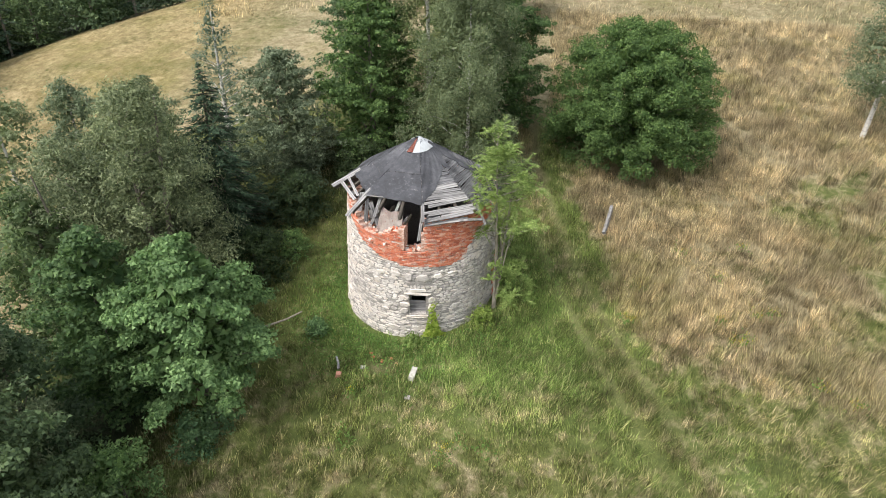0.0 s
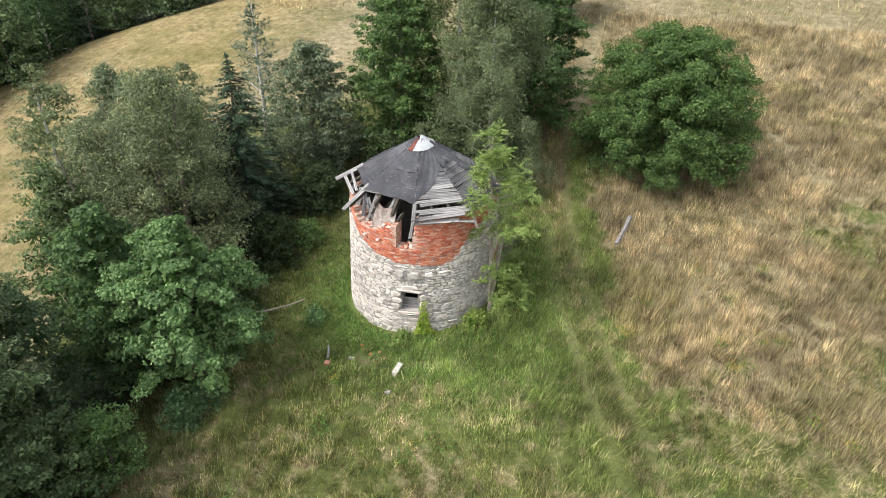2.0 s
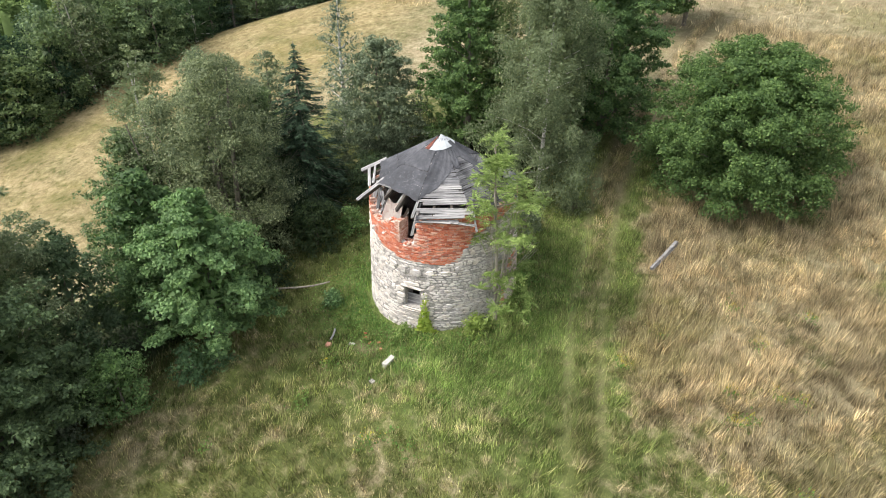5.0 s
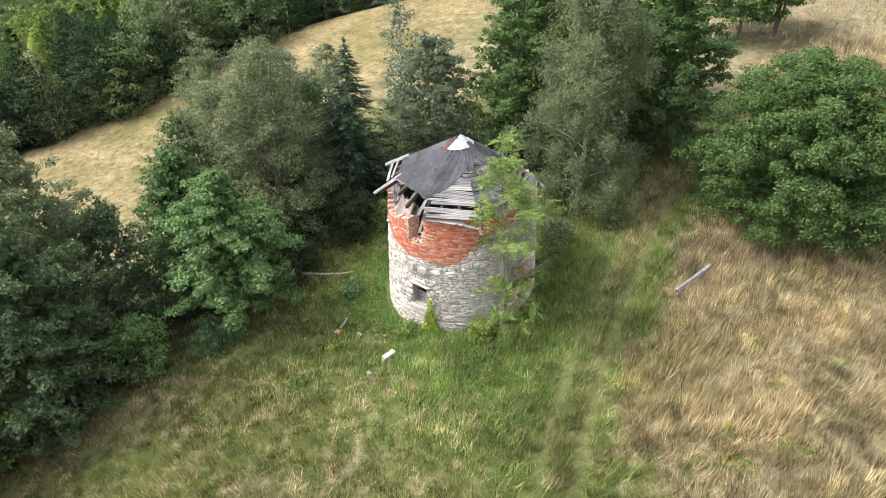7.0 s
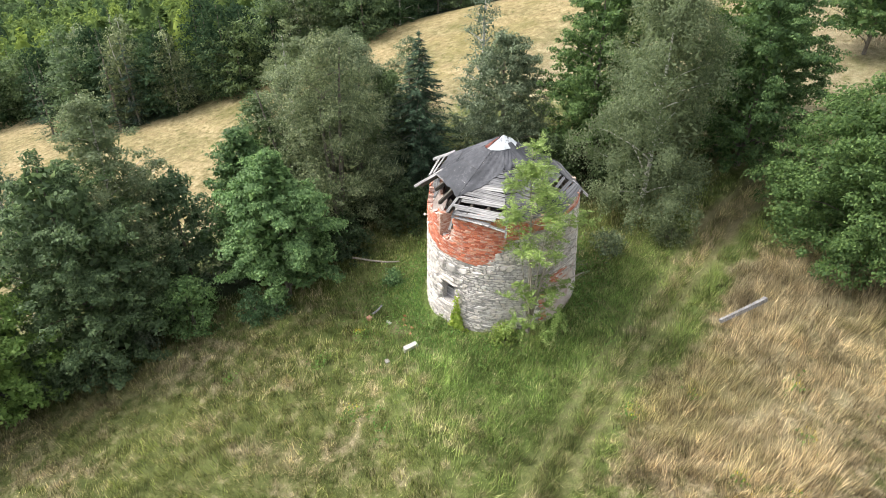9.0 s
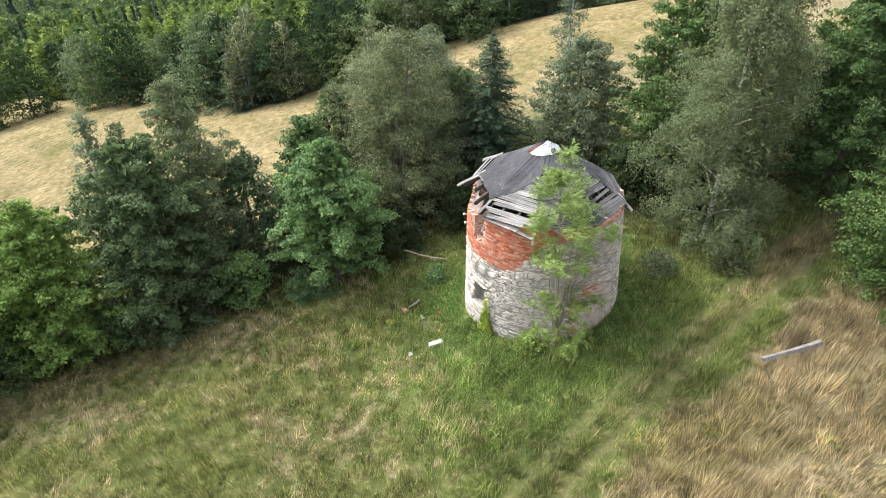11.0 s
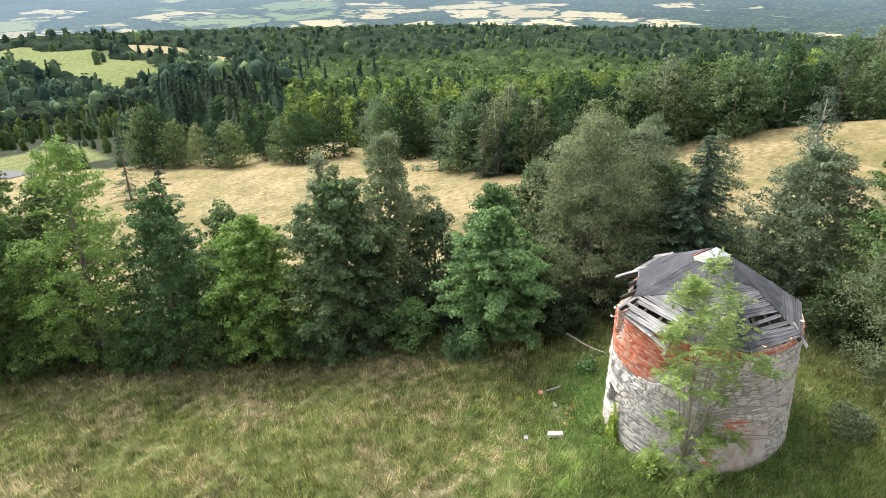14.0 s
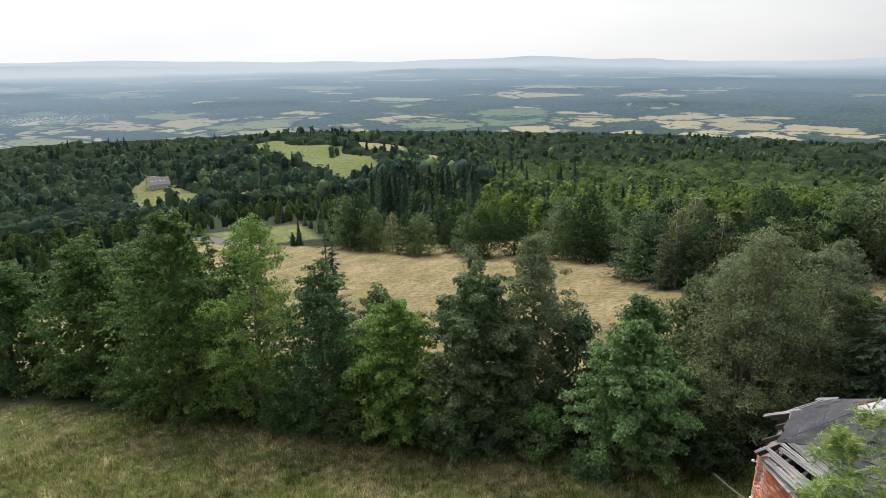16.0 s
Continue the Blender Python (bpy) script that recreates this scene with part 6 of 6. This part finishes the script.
def round_tower(q, n):
    a, r = q.uniform(0, 2 * np.pi, n), 3.5 + np.abs(q.normal(0, 1.5, n))
    return r * np.cos(a), r * np.sin(a) - 0.2


def in_clumps(places, wide):
    def pick(q, n):
        c = np.array(places)[q.integers(0, len(places), n)] + q.normal(0, wide, (n, 2))
        return c[:, 0], c[:, 1]
    return pick


herbs("herbs", "low fresh-green nettles and herbs round the tower", 11000, 311, 0.05, 0.36, LEAF["herb"], 0.10, round_tower)
qf = np.random.default_rng(313)
spots = [(13.8, -2.6), (13.4, -3.0), (14.6, -1.2), *zip(qf.uniform(9, 19, 9), qf.uniform(-9, 4, 9)), *zip(qf.uniform(-6, 4, 8), qf.uniform(-12, -6, 8))]
herbs("ragwort_leaves", "green leaves of flowering weeds in the meadow", 800, 312, 0.15, 0.50, LEAF["herb"], 0.11, in_clumps(spots, 0.22))
nd = Nodes("yellow_petals", 0.7)
nd.color(nd.mix(nd.random(), (0.52, 0.40, 0.02), (0.70, 0.58, 0.05)))
herbs("yellow_flowers", "small yellow meadow flowers", 420, 314, 0.55, 0.75, nd.mat, 0.05, in_clumps(spots[:14], 0.2))

# ---- things lying in the grass ----
def log(name, label, a, b, r0, r1, mat, category, sides=8, bend=0.06):
    a, b = np.array(a, float), np.array(b, float)
    k = np.linspace(0, 1, 7)[:, None]
    p = a * (1 - k) + b * k
    p[:, 2] = height(p[:, 0], p[:, 1]) + np.linspace(r0, r1, 7) * 0.8 + (p[:, 2])
    p[:, 0] += bend * np.sin(np.linspace(0, 3.1, 7))
    v, f = tube(p, np.linspace(r0, r1, 7), sides)
    m = len(v)
    v = np.concatenate([v, [p[0], p[-1]]])
    bm = bmesh.new()
    vs = [bm.verts.new(c) for c in v]
    for q4 in f:
        bm.faces.new([vs[i] for i in q4])
    for j in range(sides):
        bm.faces.new((vs[m], vs[(j + 1) % sides], vs[j]))
        bm.faces.new((vs[m + 1], vs[m - sides + j], vs[m - sides + (j + 1) % sides]))
    me = bpy.data.meshes.new(name)
    bm.to_mesh(me)
    bm.free()
    me.materials.append(mat)
    return tagged(new(name, me), label, category)


log("fallen_post", "weathered grey wooden post lying in the tall grass", (8.60, 4.05, 0.28), (9.15, 6.3, 0.36), 0.10, 0.12, WOOD, "post", 4, 0.02)
log("dead_branch", "bare dead branch lying on the ground", (-5.15, -2.15, 0.2), (-7.3, -3.65, 0.3), 0.035, 0.055, ASH_BARK, "branch", 6, 0.2)
log("short_log", "short grey piece of timber in the grass", (-2.60, -5.35, 0.10), (-2.85, -4.7, 0.10), 0.055, 0.045, WOOD, "timber", 6, 0.03)


def rough_block(name, label, x, y, size, mat, turn, category, seed):
    q = np.random.default_rng(seed)
    bm = bmesh.new()
    bmesh.ops.create_cube(bm, size=1)
    bmesh.ops.bevel(bm, geom=bm.edges, offset=0.08, segments=1, affect="EDGES")
    for v in bm.verts:
        v.co += Vector(q.uniform(-0.06, 0.06, 3))
        v.co = Vector((v.co.x * size[0], v.co.y * size[1], v.co.z * size[2]))
    me = bpy.data.meshes.new(name)
    bm.to_mesh(me)
    bm.free()
    me.materials.append(mat)
    ob = tagged(new(name, me), label, category)
    ob.matrix_basis = pose(x, y, ground_z(x, y) + size[2] * 0.35, 4, 5, turn)
    return ob


rough_block("white_block", "whitewashed stone block lying in the grass", 0.52, -5.42, (0.23, 0.66, 0.22), LIME, -6, "stone", 1)
rough_block("brick_lump", "broken red brick lying in the grass", -2.52, -5.6, (0.24, 0.2, 0.18), BRICK, 10, "brick", 2)
rough_block("white_stone", "small whitish stone beside bare earth", -1.62, -5.12, (0.26, 0.12, 0.10), LIME, 10, "stone", 3)
for k, (x, y) in enumerate(((-1.45, -4.35), (-0.55, -4.6), (-0.9, -4.75), (-0.25, -4.9), (-1.3, -4.55))):
    rough_block("brick_fragment", "broken orange-red brick fragment", x, y, (0.15, 0.10, 0.06), BRICK, 40 * k, "brick", 10 + k)
for k, (x, y, s) in enumerate(((0.5, -6.6, 0.22),)):
    rough_block("field_stone", "grey stone half hidden in the grass", x, y, (s, s * 0.8, s * 0.4), MORTAR, 50 * k, "stone", 20 + k)

# ---- the farmhouse down the slope ----
def house(x, y, turn):
    root = tagged(new("farmhouse"), "pale farmhouse with a big lilac-grey roof among trees", "house")
    root.matrix_basis = pose(x, y, ground_z(x, y), 0, 0, turn)
    nd = Nodes("house_plaster", 0.9)
    nd.color(nd.ramp(nd.noise(0.8), (0.3, (0.50, 0.48, 0.44)), (0.7, (0.62, 0.60, 0.56))))
    plaster = nd.mat
    nd = Nodes("house_roof_tiles", 0.8)
    nd.color(nd.ramp(nd.noise(1.5), (0.3, (0.30, 0.26, 0.28)), (0.7, (0.42, 0.37, 0.39))))
    tiles = nd.mat
    nd = Nodes("skylight_glass", 0.15)
    nd.color((0.75, 0.76, 0.80))
    glass = nd.mat
    L, W, H, R = 21.0, 13.0, 4.6, 6.5
    bm = bmesh.new()
    pts = [(-L / 2, -W / 2), (L / 2, -W / 2), (L / 2, W / 2), (-L / 2, W / 2)]
    lo = [bm.verts.new((*p, -2)) for p in pts]
    hi = [bm.verts.new((*p, H)) for p in pts]
    g0, g1 = bm.verts.new((-L / 2, 0, H + R - 0.3)), bm.verts.new((L / 2, 0, H + R - 0.3))
    for k in range(4):
        bm.faces.new((lo[k], lo[(k + 1) % 4], hi[(k + 1) % 4], hi[k]))
    bm.faces.new((hi[1], hi[2], g1))
    bm.faces.new((hi[3], hi[0], g0))
    wall = part("wall", bm, plaster, root)
    for sy in (-1, 1):
        bm = bmesh.new()
        q4 = [(-L / 2 - 0.5, sy * (W / 2 + 0.6), H - 0.6), (L / 2 + 0.5, sy * (W / 2 + 0.6), H - 0.6), (L / 2 + 0.5, 0, H + R), (-L / 2 - 0.5, 0, H + R)]
        bm.faces.new([bm.verts.new(p) for p in q4])
        bmesh.ops.recalc_face_normals(bm, faces=bm.faces)
        bmesh.ops.solidify(bm, geom=bm.faces, thickness=0.25)
        slab = part("roof", bm, tiles, root)
        for u in (-0.55, -0.15, 0.25, 0.6):
            n = Vector((0, sy * R, W / 2 + 0.6)).normalized()
            c = Vector((u * L / 2, sy * (W / 4), H - 0.3 + R / 2)) + n * 0.35
            bm = bmesh.new()
            bmesh.ops.create_cube(bm, size=1)
            for v in bm.verts:
                v.co = Vector((v.co.x * 1.0, v.co.y * 1.9, v.co.z * 0.12))
            ob = part("skylight", bm, glass, slab, "bright skylight")
            ob.matrix_basis = Matrix.Translation(c) @ n.to_track_quat("Z", "X").to_matrix().to_4x4()
    bm = bmesh.new()
    bmesh.ops.create_cube(bm, size=1, matrix=Matrix.Translation((2.5, 0.8, H + R + 0.2)) @ Matrix.Diagonal((0.7, 0.7, 1.8, 1)))
    part("chimney", bm, plaster, root)
    for u in (-7.5, -2.5, 2.5, 7.5):
        for sy in (-1, 1):
            bm = bmesh.new()
            bmesh.ops.create_cube(bm, size=1, matrix=Matrix.Translation((u, sy * (W / 2 + 0.02), 1.5)) @ Matrix.Diagonal((1.0, 0.08, 1.3, 1)))
            part("window", bm, glass, wall)


house(-512, -506, -36)
nd = Nodes("road_asphalt", 0.9)
nd.color(nd.ramp(nd.noise(2.0), (0.3, (0.10, 0.10, 0.115)), (0.7, (0.16, 0.16, 0.18))))
bm = bmesh.new()
prev = None
for k in range(24):
    s = k / 23
    x, y = -97 - 22 * s, -93 - 34 * s
    nx, ny = 0.84, -0.54
    pair = [bm.verts.new((x + sg * nx * 2.6, y + sg * ny * 2.6, ground_z(x + sg * nx * 2.6, y + sg * ny * 2.6) + 0.12)) for sg in (-1, 1)]
    if prev:
        bm.faces.new((prev[0], prev[1], pair[1], pair[0]))
    prev = pair
me = bpy.data.meshes.new("road")
bm.to_mesh(me)
bm.free()
me.materials.append(nd.mat)
tagged(new("road", me), "grey asphalt lane beyond the hedge", "road", kind="structure")


def utility_pole(x, y):
    root = tagged(new("utility_pole"), "pale wooden power-line pole in a meadow", "pole", "poles of the power line")
    root.matrix_basis = pose(x, y, ground_z(x, y) - 0.3)
    child("post", raw_mesh("post", *tube(np.array([(0, 0, 0), (0, 0, 6), (0.05, 0, 12)]), (0.22, 0.2, 0.16), 8), WOOD), root)
    plank("crossarm", root, (-1.1, 0, 11.3), (1.1, 0, 11.3), 0.16, 0.16, WOOD)


for x, y in ((-429, -384), (-388, -335), (-345, -290)):
    utility_pole(x, y)
